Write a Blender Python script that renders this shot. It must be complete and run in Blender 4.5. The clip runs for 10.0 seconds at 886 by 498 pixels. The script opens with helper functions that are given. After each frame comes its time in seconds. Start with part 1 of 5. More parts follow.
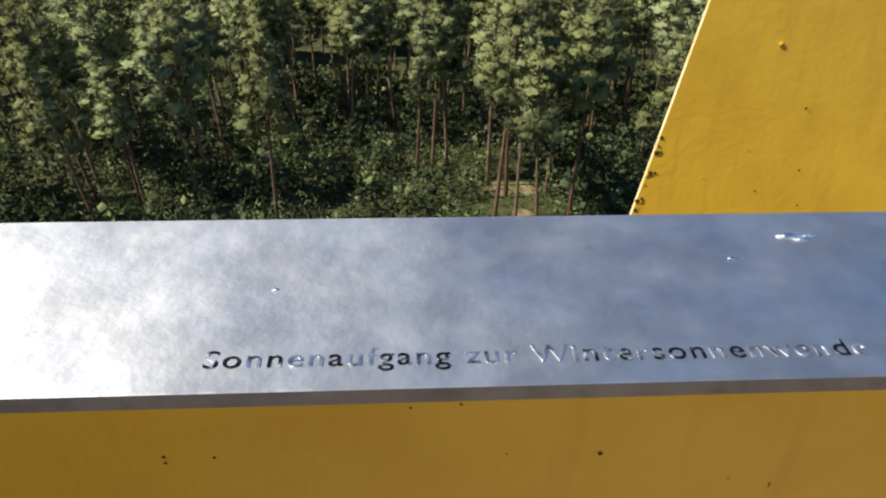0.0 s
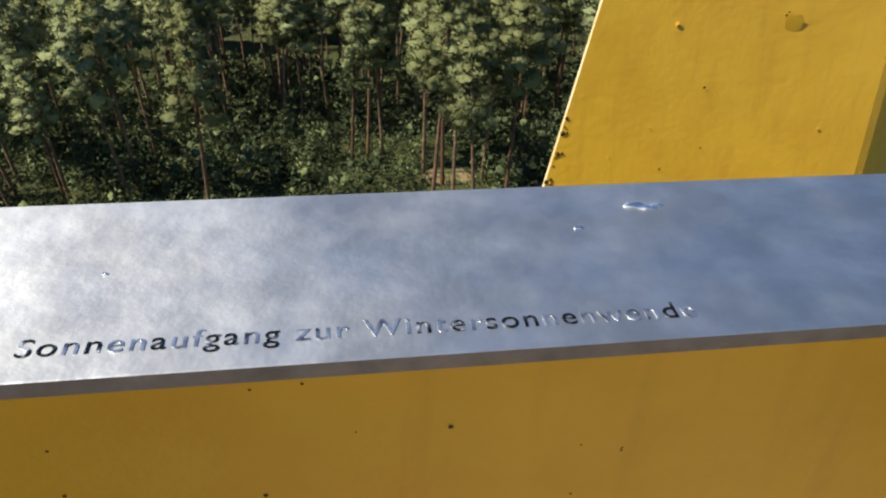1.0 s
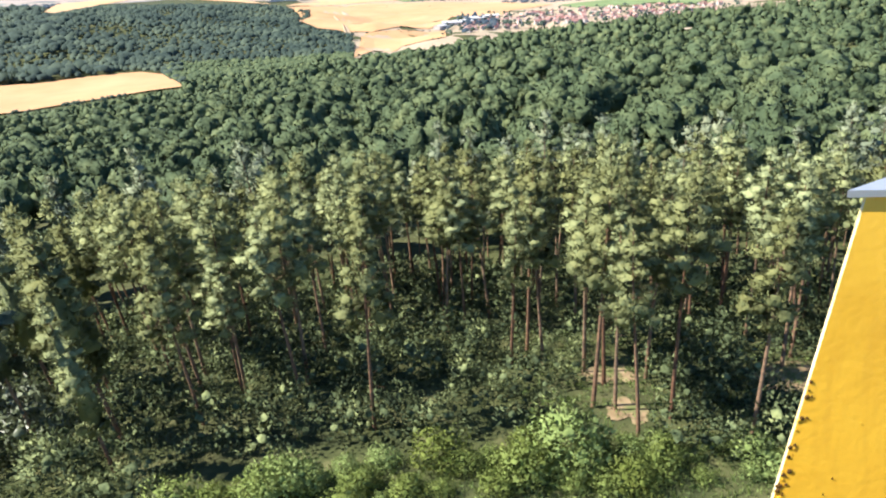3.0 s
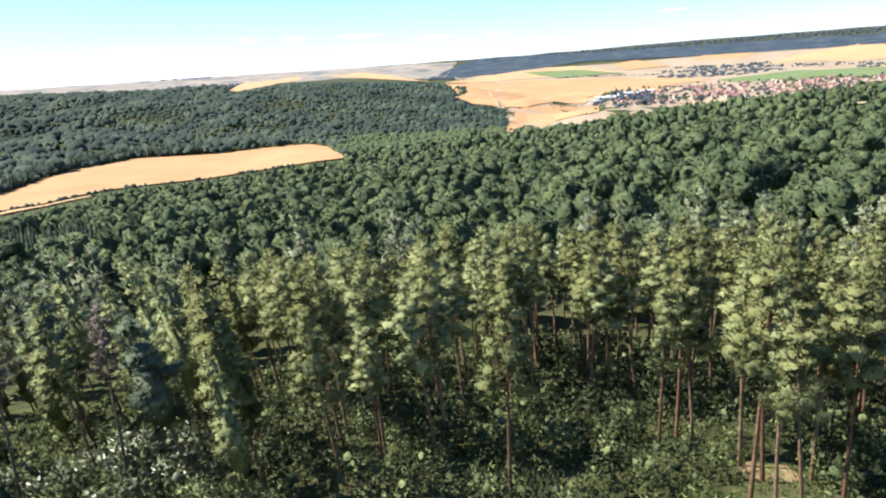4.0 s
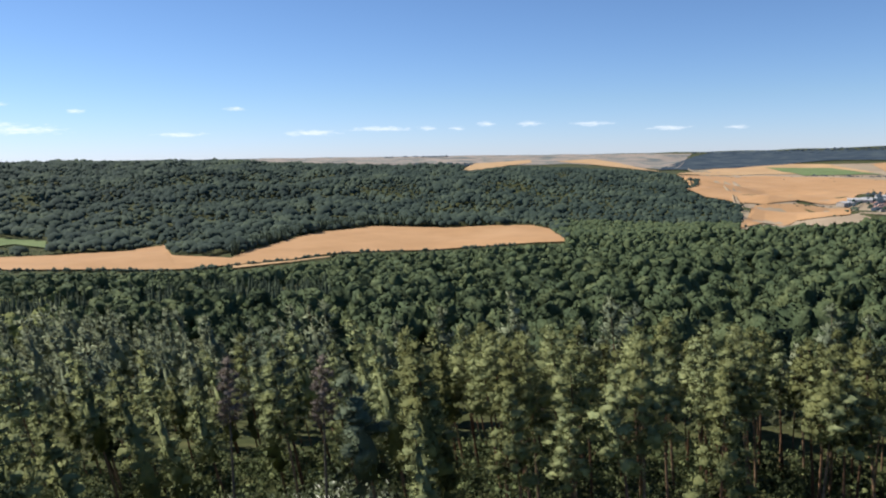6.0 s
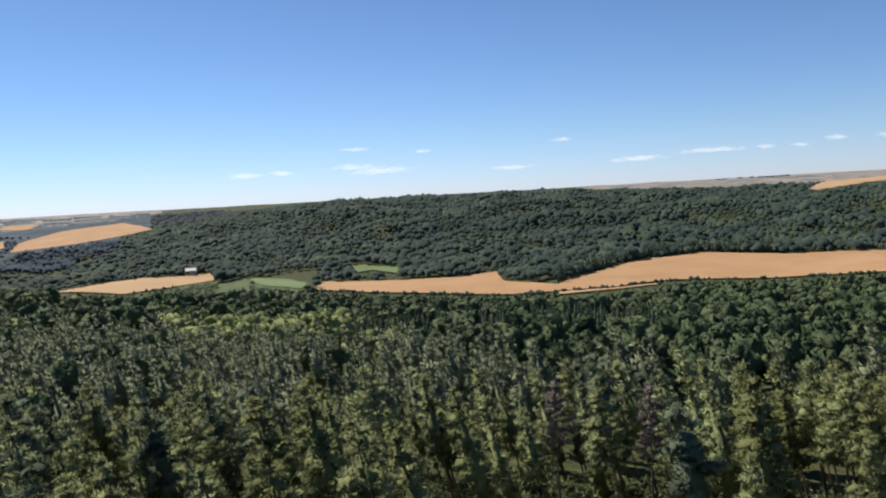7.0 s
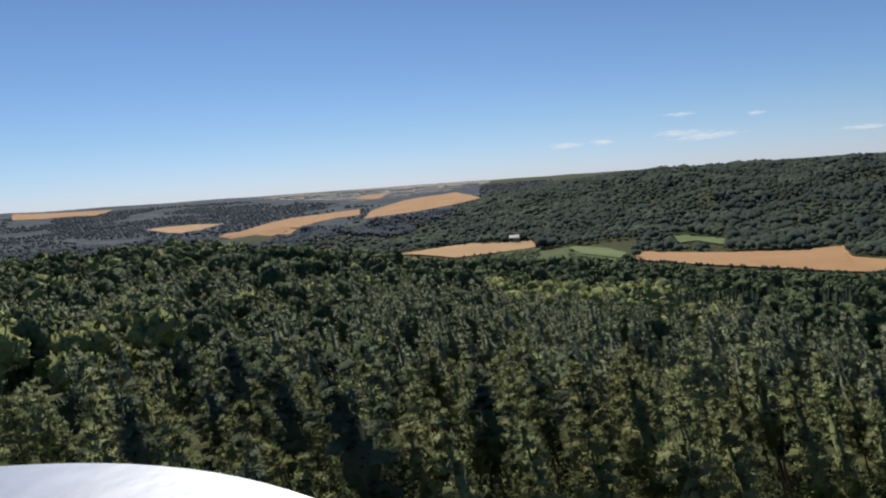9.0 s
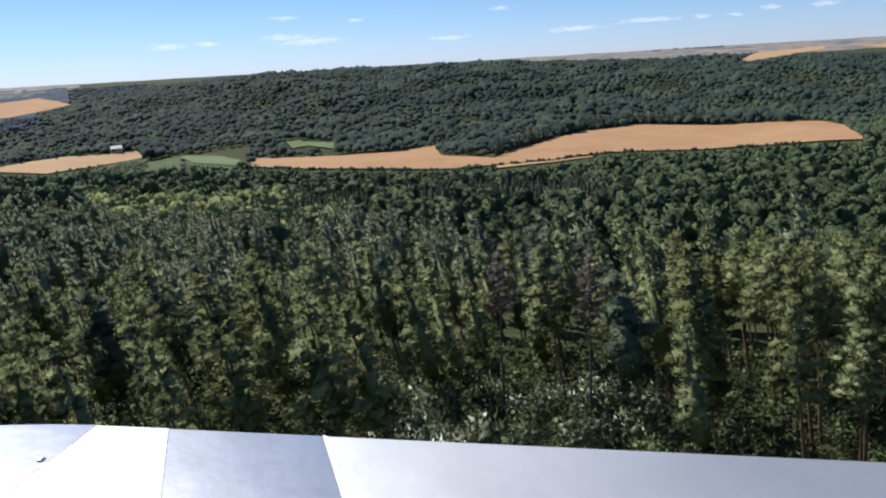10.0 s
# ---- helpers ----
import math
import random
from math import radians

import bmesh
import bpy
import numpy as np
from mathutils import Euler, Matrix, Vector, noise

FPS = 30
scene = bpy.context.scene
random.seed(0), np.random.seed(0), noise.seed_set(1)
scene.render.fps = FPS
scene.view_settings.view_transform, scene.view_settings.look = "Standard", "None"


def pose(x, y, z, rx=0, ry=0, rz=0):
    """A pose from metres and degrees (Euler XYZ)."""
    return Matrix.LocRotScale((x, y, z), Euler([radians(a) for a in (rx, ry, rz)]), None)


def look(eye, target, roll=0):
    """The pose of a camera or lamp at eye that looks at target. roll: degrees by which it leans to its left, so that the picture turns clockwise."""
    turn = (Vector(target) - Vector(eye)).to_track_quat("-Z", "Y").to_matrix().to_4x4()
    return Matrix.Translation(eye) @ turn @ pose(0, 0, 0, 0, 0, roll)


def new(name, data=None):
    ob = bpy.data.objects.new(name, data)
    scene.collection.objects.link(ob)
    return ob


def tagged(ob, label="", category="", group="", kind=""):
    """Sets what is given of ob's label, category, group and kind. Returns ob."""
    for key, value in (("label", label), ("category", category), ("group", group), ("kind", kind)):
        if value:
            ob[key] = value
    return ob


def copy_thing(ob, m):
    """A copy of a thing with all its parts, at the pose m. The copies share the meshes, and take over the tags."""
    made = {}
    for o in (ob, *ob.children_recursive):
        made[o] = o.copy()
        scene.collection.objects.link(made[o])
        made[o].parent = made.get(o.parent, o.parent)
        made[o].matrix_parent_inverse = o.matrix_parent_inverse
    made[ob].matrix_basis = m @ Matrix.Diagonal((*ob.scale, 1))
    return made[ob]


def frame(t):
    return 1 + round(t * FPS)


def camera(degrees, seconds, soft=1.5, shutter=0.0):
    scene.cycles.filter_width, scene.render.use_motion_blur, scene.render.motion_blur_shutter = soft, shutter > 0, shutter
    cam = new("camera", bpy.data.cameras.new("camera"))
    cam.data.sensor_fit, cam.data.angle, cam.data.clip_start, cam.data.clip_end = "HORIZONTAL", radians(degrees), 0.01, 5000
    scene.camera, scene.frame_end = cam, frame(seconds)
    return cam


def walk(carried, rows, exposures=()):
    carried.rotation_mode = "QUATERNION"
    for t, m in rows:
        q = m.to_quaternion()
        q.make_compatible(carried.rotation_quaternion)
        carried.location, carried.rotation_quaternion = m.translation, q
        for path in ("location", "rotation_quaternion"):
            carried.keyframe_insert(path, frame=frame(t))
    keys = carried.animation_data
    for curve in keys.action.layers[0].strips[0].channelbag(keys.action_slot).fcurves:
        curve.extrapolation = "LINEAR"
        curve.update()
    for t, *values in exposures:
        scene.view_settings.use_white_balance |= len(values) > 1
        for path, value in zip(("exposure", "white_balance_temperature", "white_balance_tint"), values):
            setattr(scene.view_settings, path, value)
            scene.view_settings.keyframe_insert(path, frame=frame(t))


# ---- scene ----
# All heights: the camera's first place is 32 m over the ground at the tower's foot.
H = 32.0
cam = camera(61.2, 10.0, soft=2.1)
# seconds, east, north, height, pitch, roll, yaw
PATH = [
    (0.0, -0.103, 0.007, 0.014, -34.19, -1.09, 0.74),
    (0.5, -0.024, 0.005, 0.001, -34.94, -2.62, -2.25),
    (1.0, -0.002, 0.004, 0.001, -34.92, -2.19, -4.09),
    (1.5, 0.000, 0.000, 0.000, -34.69, -2.05, -4.07),
    (2.0, -0.029, 0.022, 0.046, -32.72, -1.55, -3.53),
    (2.5, -0.135, 0.031, 0.195, -24.63, 1.91, -0.39),
    (3.0, -0.260, 0.070, 0.220, -20.09, 2.63, 6.72),
    (4.3, -0.310, 0.100, 0.240, -12.53, 3.03, 19.50),
    (4.5, -0.310, 0.100, 0.240, -11.63, 2.32, 19.88),
    (5.0, -0.320, 0.100, 0.230, -8.96, 1.37, 20.70),
    (5.2, -0.330, 0.100, 0.220, -8.36, 0.92, 21.29),
    (6.3, -0.380, 0.100, 0.160, -6.04, 1.34, 43.06),
    (6.5, -0.400, 0.100, 0.150, -5.10, 1.90, 48.25),
    (7.0, -0.440, 0.100, 0.120, -4.23, 3.19, 59.64),
    (7.5, -0.450, 0.120, 0.080, -4.42, 2.07, 68.38),
    (8.0, -0.480, 0.110, 0.050, -4.21, 2.73, 77.01),
    (8.5, -0.606, -0.007, 0.020, -4.70, 3.61, 83.06),
    (9.0, -0.680, -0.090, 0.030, -5.07, 4.07, 83.73),
    (9.5, -0.940, -0.220, -0.040, -9.60, 4.26, 76.03),
    (9.6, -0.945, -0.240, -0.042, -10.78, 4.34, 71.92),
    (9.8, -0.925, -0.300, -0.034, -12.02, 3.10, 62.85),
    (10.0, -0.918, -0.366, -0.032, -14.03, 3.28, 54.80),
]
EXPOSURES = [(0.0, 0.48, 6850, 8), (1.0, 0.46, 6900, 8), (1.5, 0.66, 6900, 8), (2.0, 0.58, 6850, 8), (2.5, 0.9, 6500, 9), (3.0, 1.45, 6400, 10), (4.4, 0.98, 6500, 10), (5.0, 0.55, 6400, 10), (6.5, 0.25, 6600, 9),
             (8.0, -0.12, 6650, 9), (9.0, -0.24, 6650, 9), (9.5, -0.1, 6500, 9), (10.0, 0.1, 6150, 10)]
walk(cam, [(t, pose(x, y, H + z, 90 + p, r, w)) for t, x, y, z, p, r, w in PATH], EXPOSURES)

# ---- sun and sky ----
SUN_LEFT, SUN_UP = 101.0, 47.0      # degrees to the left of the first view, and above the horizon
to_sun = Vector((-math.sin(radians(SUN_LEFT)) * math.cos(radians(SUN_UP)), math.cos(radians(SUN_LEFT)) * math.cos(radians(SUN_UP)), math.sin(radians(SUN_UP))))
sun = new("sun", bpy.data.lights.new("sun", "SUN"))
sun.data.energy, sun.data.angle, sun.data.color = 5.0, radians(0.53), (1.0, 0.93, 0.83)
sun.matrix_world = look((0, 0, 300), Vector((0, 0, 300)) - to_sun)

world = bpy.data.worlds.new("world")
scene.world = world
world.use_nodes = True
wn, wl = world.node_tree.nodes, world.node_tree.links
sky = wn.new("ShaderNodeTexSky")
sky.sky_type, sky.sun_disc = "NISHITA", False
sky.sun_elevation, sky.sun_rotation = radians(SUN_UP), radians(-SUN_LEFT)
sky.altitude, sky.air_density, sky.dust_density, sky.ozone_density = 500, 1.0, 0.05, 5.0
background = wn["Background"]
background.inputs["Strength"].default_value = 0.107
# thin fair-weather clouds low over the horizon
geo = wn.new("ShaderNodeTexCoord")
split = wn.new("ShaderNodeSeparateXYZ")
wl.new(geo.outputs["Generated"], split.inputs[0])
def wmath(op, a, b=None):
    node = wn.new("ShaderNodeMath")
    node.operation = op
    for slot, v in zip(node.inputs, (a, b)):
        if v is not None:
            if isinstance(v, bpy.types.NodeSocket):
                wl.new(v, slot)
            else:
                slot.default_value = v
    return node.outputs[0]


def wvec(op, a, b):
    node = wn.new("ShaderNodeVectorMath")
    node.operation = op
    wl.new(a, node.inputs[0])
    if isinstance(b, bpy.types.NodeSocket):
        wl.new(b, node.inputs[1])
    else:
        node.inputs[1].default_value = b
    return node.outputs["Value" if op == "LENGTH" else "Vector"]


place = wn.new("ShaderNodeCombineXYZ")
wl.new(wmath("MULTIPLY", wmath("ARCTAN2", wmath("MULTIPLY", split.outputs["X"], -1.0), split.outputs["Y"]), 57.296), place.inputs[0])
wl.new(wmath("MULTIPLY", wmath("ARCSINE", split.outputs["Z"]), 57.296), place.inputs[1])
puffs = wn.new("ShaderNodeTexNoise")
puffs.inputs["Scale"].default_value, puffs.inputs["Detail"].default_value, puffs.inputs["Roughness"].default_value = 1.0, 5.0, 0.65
wl.new(wvec("MULTIPLY", place.outputs[0], (1.3, 6.0, 1.0)), puffs.inputs["Vector"])
fray = wvec("MULTIPLY", wvec("SUBTRACT", puffs.outputs["Color"], (0.5, 0.5, 0.5)), (3.4, 3.0, 0.0))
# bearing, height over the horizon, half width and half thickness of each cloud, in degrees
CLOUDS = [(50.5, 3.55, 0.7, 0.13), (45.0, 1.8, 1.7, 0.2), (39.8, 2.05, 2.1, 0.17), (36.3, 2.05, 0.6, 0.13), (34.2, 2.0, 0.5, 0.12), (31.9, 2.3, 0.6, 0.18), (28.7, 2.3, 0.8, 0.17), (24.0, 2.2, 1.3, 0.15),
          (18.6, 1.8, 1.4, 0.14), (14.0, 1.75, 0.7, 0.13), (1.5, 2.55, 0.8, 0.14), (74.3, 2.1, 1.2, 0.2), (71.6, 2.15, 0.8, 0.2), (66.1, 3.68, 1.1, 0.13), (66.3, 2.35, 1.6, 0.22), (64.3, 2.0, 2.2, 0.3), (61.0, 3.3, 0.6, 0.12), (54.4, 1.7, 1.5, 0.17)]
heap = None
for b0, e0, w0, h0 in CLOUDS:
    away = wvec("LENGTH", wvec("ADD", wvec("MULTIPLY", wvec("SUBTRACT", place.outputs[0], (b0, e0, 0)), (1 / w0, 1 / h0, 0)), fray), (0, 0, 0))
    fade = wn.new("ShaderNodeMapRange")
    fade.inputs["From Min"].default_value, fade.inputs["From Max"].default_value, fade.inputs["To Max"].default_value = 1.2, 0.0, 0.62
    wl.new(away, fade.inputs["Value"])
    heap = wmath("MAXIMUM", heap, fade.outputs[0]) if heap else fade.outputs[0]
veil = wn.new("ShaderNodeMixRGB")
veil.inputs["Color2"].default_value = (9.0, 9.2, 9.6, 1)
wl.new(heap, veil.inputs["Fac"])
clean = wn.new("ShaderNodeMixRGB")
clean.blend_type = "MULTIPLY"
clean.inputs["Fac"].default_value = 1.0
tone = wn.new("ShaderNodeValToRGB")
tone.color_ramp.elements[0].position, tone.color_ramp.elements[0].color = 0.0, (0.69, 0.80, 1.2, 1)
tone.color_ramp.elements[1].position, tone.color_ramp.elements[1].color = 0.32, (0.61, 0.685, 0.79, 1)
mid_tone = tone.color_ramp.elements.new(0.07)
mid_tone.color = (0.69, 0.785, 0.99, 1)
wl.new(split.outputs["Z"], tone.inputs[0])
wl.new(tone.outputs[0], clean.inputs["Color2"])
wl.new(sky.outputs[0], clean.inputs["Color1"])
wl.new(clean.outputs[0], veil.inputs["Color1"])
wl.new(veil.outputs[0], background.inputs["Color"])


# ---- materials ----
def material(name, stops, scale=1.0, detail=6, rough=0.7, metal=0.0, bump=0.0, bump_scale=None, space="Object", leaf=0.0, per_object=0.0, per_island=0.0, second=None, depth=0.02):
    """Noise-driven colour between stops [(position, rgb)], a bump, and brightness varied by object or island."""
    m = bpy.data.materials.new(name)
    m.use_nodes = True
    n, l = m.node_tree.nodes, m.node_tree.links
    bsdf, out = n["Principled BSDF"], n["Material Output"]
    bsdf.inputs["Specular IOR Level"].default_value = 0.15 if rough > 0.8 else 0.5
    bsdf.inputs["Roughness"].default_value, bsdf.inputs["Metallic"].default_value = rough, metal
    where = n.new("ShaderNodeTexCoord") if space == "Object" else n.new("ShaderNodeNewGeometry")
    vec = where.outputs["Object" if space == "Object" else "Position"]
    tex = n.new("ShaderNodeTexNoise")
    tex.inputs["Scale"].default_value, tex.inputs["Detail"].default_value, tex.inputs["Roughness"].default_value = scale, detail, 0.62
    l.new(vec, tex.inputs["Vector"])
    ramp = n.new("ShaderNodeValToRGB")
    els = ramp.color_ramp.elements
    while len(els) < len(stops):
        els.new(0.5)
    for e, (p, c) in zip(els, stops):
        e.position, e.color = p, (*c, 1)
    l.new(tex.outputs["Fac"], ramp.inputs[0])
    colour = ramp.outputs[0]
    if second:
        sc, amount, tint = second
        tex2 = n.new("ShaderNodeTexNoise")
        tex2.inputs["Scale"].default_value, tex2.inputs["Detail"].default_value = sc, 4
        l.new(vec, tex2.inputs["Vector"])
        rng = n.new("ShaderNodeMapRange")
        rng.inputs["From Min"].default_value, rng.inputs["From Max"].default_value, rng.inputs["To Max"].default_value = 0.48, 0.68, amount
        l.new(tex2.outputs["Fac"], rng.inputs["Value"])
        mix = n.new("ShaderNodeMixRGB")
        mix.inputs["Color2"].default_value = (*tint, 1)
        l.new(rng.outputs[0], mix.inputs["Fac"])
        l.new(colour, mix.inputs["Color1"])
        colour = mix.outputs[0]
    if per_object or per_island:
        hue = n.new("ShaderNodeHueSaturation")
        src = n.new("ShaderNodeObjectInfo").outputs["Random"] if per_object else n.new("ShaderNodeNewGeometry").outputs["Random Per Island"]
        amt = per_object or per_island
        for key, lo, hi in (("Value", 1 - amt, 1 + amt), ("Hue", 0.5 - 0.035 * amt, 0.5 + 0.03 * amt), ("Saturation", 1 + 0.3 * amt, 1 - 0.3 * amt)):
            rr = n.new("ShaderNodeMapRange")
            rr.inputs["To Min"].default_value, rr.inputs["To Max"].default_value = lo, hi
            l.new(src, rr.inputs["Value"])
            l.new(rr.outputs[0], hue.inputs[key])
        l.new(colour, hue.inputs["Color"])
        colour = hue.outputs[0]
    l.new(colour, bsdf.inputs["Base Color"])
    if bump:
        btex = n.new("ShaderNodeTexNoise")
        btex.inputs["Scale"].default_value, btex.inputs["Detail"].default_value = bump_scale or scale * 3, 6
        l.new(vec, btex.inputs["Vector"])
        b = n.new("ShaderNodeBump")
        b.inputs["Strength"].default_value, b.inputs["Distance"].default_value = min(1.0, bump), depth
        l.new(btex.outputs["Fac"], b.inputs["Height"])
        l.new(b.outputs[0], bsdf.inputs["Normal"])
    if leaf:
        thin = n.new("ShaderNodeBsdfTranslucent")
        l.new(colour, thin.inputs["Color"])
        mixs = n.new("ShaderNodeMixShader")
        mixs.inputs[0].default_value = leaf
        l.new(bsdf.outputs[0], mixs.inputs[1])
        l.new(thin.outputs[0], mixs.inputs[2])
        l.new(mixs.outputs[0], out.inputs["Surface"])
    return m


YELLOW = material("yellow_paint", [(0.3, (0.745, 0.428, 0.03)), (0.7, (0.83, 0.5, 0.04))], 3, rough=0.45, bump=0.09, bump_scale=40, space="World", second=(4.5, 0.45, (0.65, 0.345, 0.018)))
# faint rusty streaks that run down the paint
yn, yl = YELLOW.node_tree.nodes, YELLOW.node_tree.links
runs, drawn, faint, stain = yn.new("ShaderNodeTexNoise"), yn.new("ShaderNodeMapping"), yn.new("ShaderNodeMapRange"), yn.new("ShaderNodeMixRGB")
drawn.inputs["Scale"].default_value = (16.0, 16.0, 1.3)
runs.inputs["Scale"].default_value, runs.inputs["Detail"].default_value = 1.0, 5.0
faint.inputs["From Min"].default_value, faint.inputs["From Max"].default_value, faint.inputs["To Max"].default_value = 0.54, 0.76, 0.3
stain.inputs["Color2"].default_value = (0.5, 0.23, 0.02, 1)
yl.new(yn.new("ShaderNodeNewGeometry").outputs["Position"], drawn.inputs["Vector"])
yl.new(drawn.outputs[0], runs.inputs["Vector"])
yl.new(runs.outputs["Fac"], faint.inputs["Value"])
yl.new(faint.outputs[0], stain.inputs["Fac"])
yl.new(yn["Principled BSDF"].inputs["Base Color"].links[0].from_socket, stain.inputs["Color1"])
yl.new(stain.outputs[0], yn["Principled BSDF"].inputs["Base Color"])
METAL = material("brushed_aluminium", [(0.38, (0.60, 0.61, 0.605)), (0.62, (0.79, 0.80, 0.79))], 9, rough=0.42, metal=1.0, bump=0.1, bump_scale=22, space="World", second=(13, 0.35, (0.57, 0.58, 0.58)))
mn, ml = METAL.node_tree.nodes, METAL.node_tree.links
smear = mn.new("ShaderNodeTexNoise")
smear.inputs["Scale"].default_value, smear.inputs["Detail"].default_value = 9.0, 9.0
along = mn.new("ShaderNodeMapping")
along.inputs["Scale"].default_value = (1.0, 1.15, 1.0)
ml.new(mn.new("ShaderNodeNewGeometry").outputs["Position"], along.inputs["Vector"])
ml.new(along.outputs[0], smear.inputs["Vector"])
across = mn.new("ShaderNodeCombineXYZ")
across.inputs[0].default_value, across.inputs[1].default_value = 0.068, -0.998
ml.new(across.outputs[0], mn["Principled BSDF"].inputs["Tangent"])
mn["Principled BSDF"].inputs["Anisotropic"].default_value = 0.5
span = mn.new("ShaderNodeMapRange")
span.inputs["From Min"].default_value, span.inputs["From Max"].default_value = 0.3, 0.7
span.inputs["To Min"].default_value, span.inputs["To Max"].default_value = 0.49, 0.595
ml.new(smear.outputs["Fac"], span.inputs["Value"])
ml.new(span.outputs[0], mn["Principled BSDF"].inputs["Roughness"])
POLISHED = material("polished_dent", [(0.3, (0.8, 0.8, 0.82)), (0.7, (0.9, 0.9, 0.9))], 90, rough=0.16, metal=1.0, bump=0.4, bump_scale=150, space="World")
METAL_CORNER, METAL_SATIN, METAL_WEDGE, METAL_GLOSS = [material(name_, [(0.3, (0.52, 0.53, 0.545)), (0.7, (0.6, 0.61, 0.625))], 8, rough=r_, metal=1.0, bump=0.05, bump_scale=14, space="World", second=(5, 0.4, (0.47, 0.48, 0.5))) for name_, r_ in (("matt_aluminium", 0.6), ("satin_aluminium", 0.35), ("brushed_bright_aluminium", 0.41), ("smooth_aluminium", 0.29))]
METAL_FIN = material("bright_aluminium", [(0.3, (0.66, 0.67, 0.665)), (0.7, (0.76, 0.77, 0.76))], 8, rough=0.58, metal=1.0, bump=0.05, bump_scale=14, space="World")
# browner and darker than the sheets: the edges' missing sun is in the colour
METAL_EDGE = material("shaded_metal_edge", [(0.3, (0.13, 0.115, 0.10)), (0.7, (0.22, 0.195, 0.17))], 30, rough=0.7, metal=0.2, space="World")
BARK = material("pine_bark", [(0.3, (0.075, 0.052, 0.036)), (0.55, (0.195, 0.118, 0.072)), (0.75, (0.31, 0.178, 0.1))], 2.2, rough=0.9, bump=0.8, bump_scale=9, per_object=0.3)
BARK_GREY = material("grey_bark", [(0.3, (0.09, 0.075, 0.06)), (0.7, (0.2, 0.17, 0.14))], 3, rough=0.9)
NEEDLE = material("pine_needles", [(0.3, (0.148, 0.18, 0.084)), (0.52, (0.25, 0.278, 0.124)), (0.72, (0.318, 0.338, 0.145))], 1.3, rough=0.85, leaf=0.22, per_object=0.32, bump=0.9, bump_scale=4.5, depth=0.07)
NEEDLE_DARK = material("dark_pine_needles", [(0.3, (0.08, 0.112, 0.074)), (0.55, (0.14, 0.175, 0.11)), (0.75, (0.21, 0.24, 0.14))], 0.6, rough=0.85, leaf=0.25, per_object=0.2, bump=0.9, bump_scale=4.5, depth=0.07)
# lighter and bluer than the near needles: distance haze is in the colour
NEEDLE_FAR = material("hazed_far_pine_needles", [(0.36, (0.155, 0.187, 0.122)), (0.5, (0.22, 0.256, 0.16)), (0.64, (0.275, 0.305, 0.184))], 0.17, detail=1, rough=0.85, leaf=0.18, space="World", second=(0.6, 0.3, (0.13, 0.155, 0.1)), bump=0.9, bump_scale=3.0, depth=0.1)
DRY_NEEDLE = material("dead_needles", [(0.3, (0.12, 0.098, 0.08)), (0.7, (0.21, 0.175, 0.145))], 0.9, rough=0.8, leaf=0.15)
# near-black and pale patches paint deep shade and sunlit sprays into the leaves
LEAF = material("shade_mottled_undergrowth", [(0.38, (0.03, 0.045, 0.023)), (0.52, (0.105, 0.137, 0.063)), (0.66, (0.27, 0.312, 0.135))], 0.33, detail=4, rough=0.82, leaf=0.2, space="World", bump=0.9, bump_scale=4, depth=0.1)
BUSH = material("bright_bush_leaves", [(0.3, (0.125, 0.18, 0.045)), (0.7, (0.285, 0.35, 0.108))], 0.8, rough=0.82, leaf=0.25, per_object=0.3, bump=0.9, bump_scale=5, depth=0.08)
# paler and pinker than dry grass, with distance haze put into the colour
DRY_MEADOW = material("dry_pale_meadow", [(0.3, (0.27, 0.215, 0.15)), (0.7, (0.44, 0.34, 0.24))], 0.006, rough=0.9, space="World", second=(0.012, 0.5, (0.19, 0.2, 0.13)))
GRASS = material("rough_grass", [(0.3, (0.09, 0.155, 0.035)), (0.7, (0.23, 0.29, 0.085))], 0.35, rough=0.7, leaf=0.3, space="World", per_island=0.3)
# the second noise speckles the colour dark, like shaded gaps between leaves
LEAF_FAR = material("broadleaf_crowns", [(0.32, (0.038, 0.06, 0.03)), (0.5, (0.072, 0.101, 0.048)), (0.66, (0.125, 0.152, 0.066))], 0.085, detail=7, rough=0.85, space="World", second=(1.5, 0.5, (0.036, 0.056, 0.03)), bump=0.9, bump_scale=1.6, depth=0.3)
SPRUCE = material("dark_spruce_needles", [(0.35, (0.03, 0.048, 0.032)), (0.65, (0.07, 0.095, 0.055))], 0.3, detail=3, rough=0.85, space="World")
# haze blue and the dark of shaded gullies are mixed into this colour
RIDGE = material("haze_blue_ridge_woods", [(0.36, (0.028, 0.044, 0.064)), (0.5, (0.043, 0.063, 0.082)), (0.63, (0.07, 0.092, 0.102))], 0.012, detail=6, rough=0.9, space="World")
ROUGH_MEADOW = material("rough_green_meadow", [(0.35, (0.06, 0.085, 0.032)), (0.65, (0.12, 0.145, 0.055))], 0.05, rough=0.9, space="World")
PALE_LEAF = material("pale_shrub_leaves", [(0.3, (0.08, 0.105, 0.056)), (0.7, (0.18, 0.21, 0.125))], 0.8, rough=0.4, leaf=0.2, space="World")
# field colours greyed and blued to carry the haze over the plateau
FAR_FIELDS = material("hazed_field_mosaic", [(0.36, (0.11, 0.135, 0.135)), (0.43, (0.26, 0.225, 0.19)), (0.53, (0.33, 0.28, 0.235)), (0.57, (0.14, 0.165, 0.155)), (0.66, (0.3, 0.255, 0.215))], 0.0035, detail=2, rough=0.9, space="World")
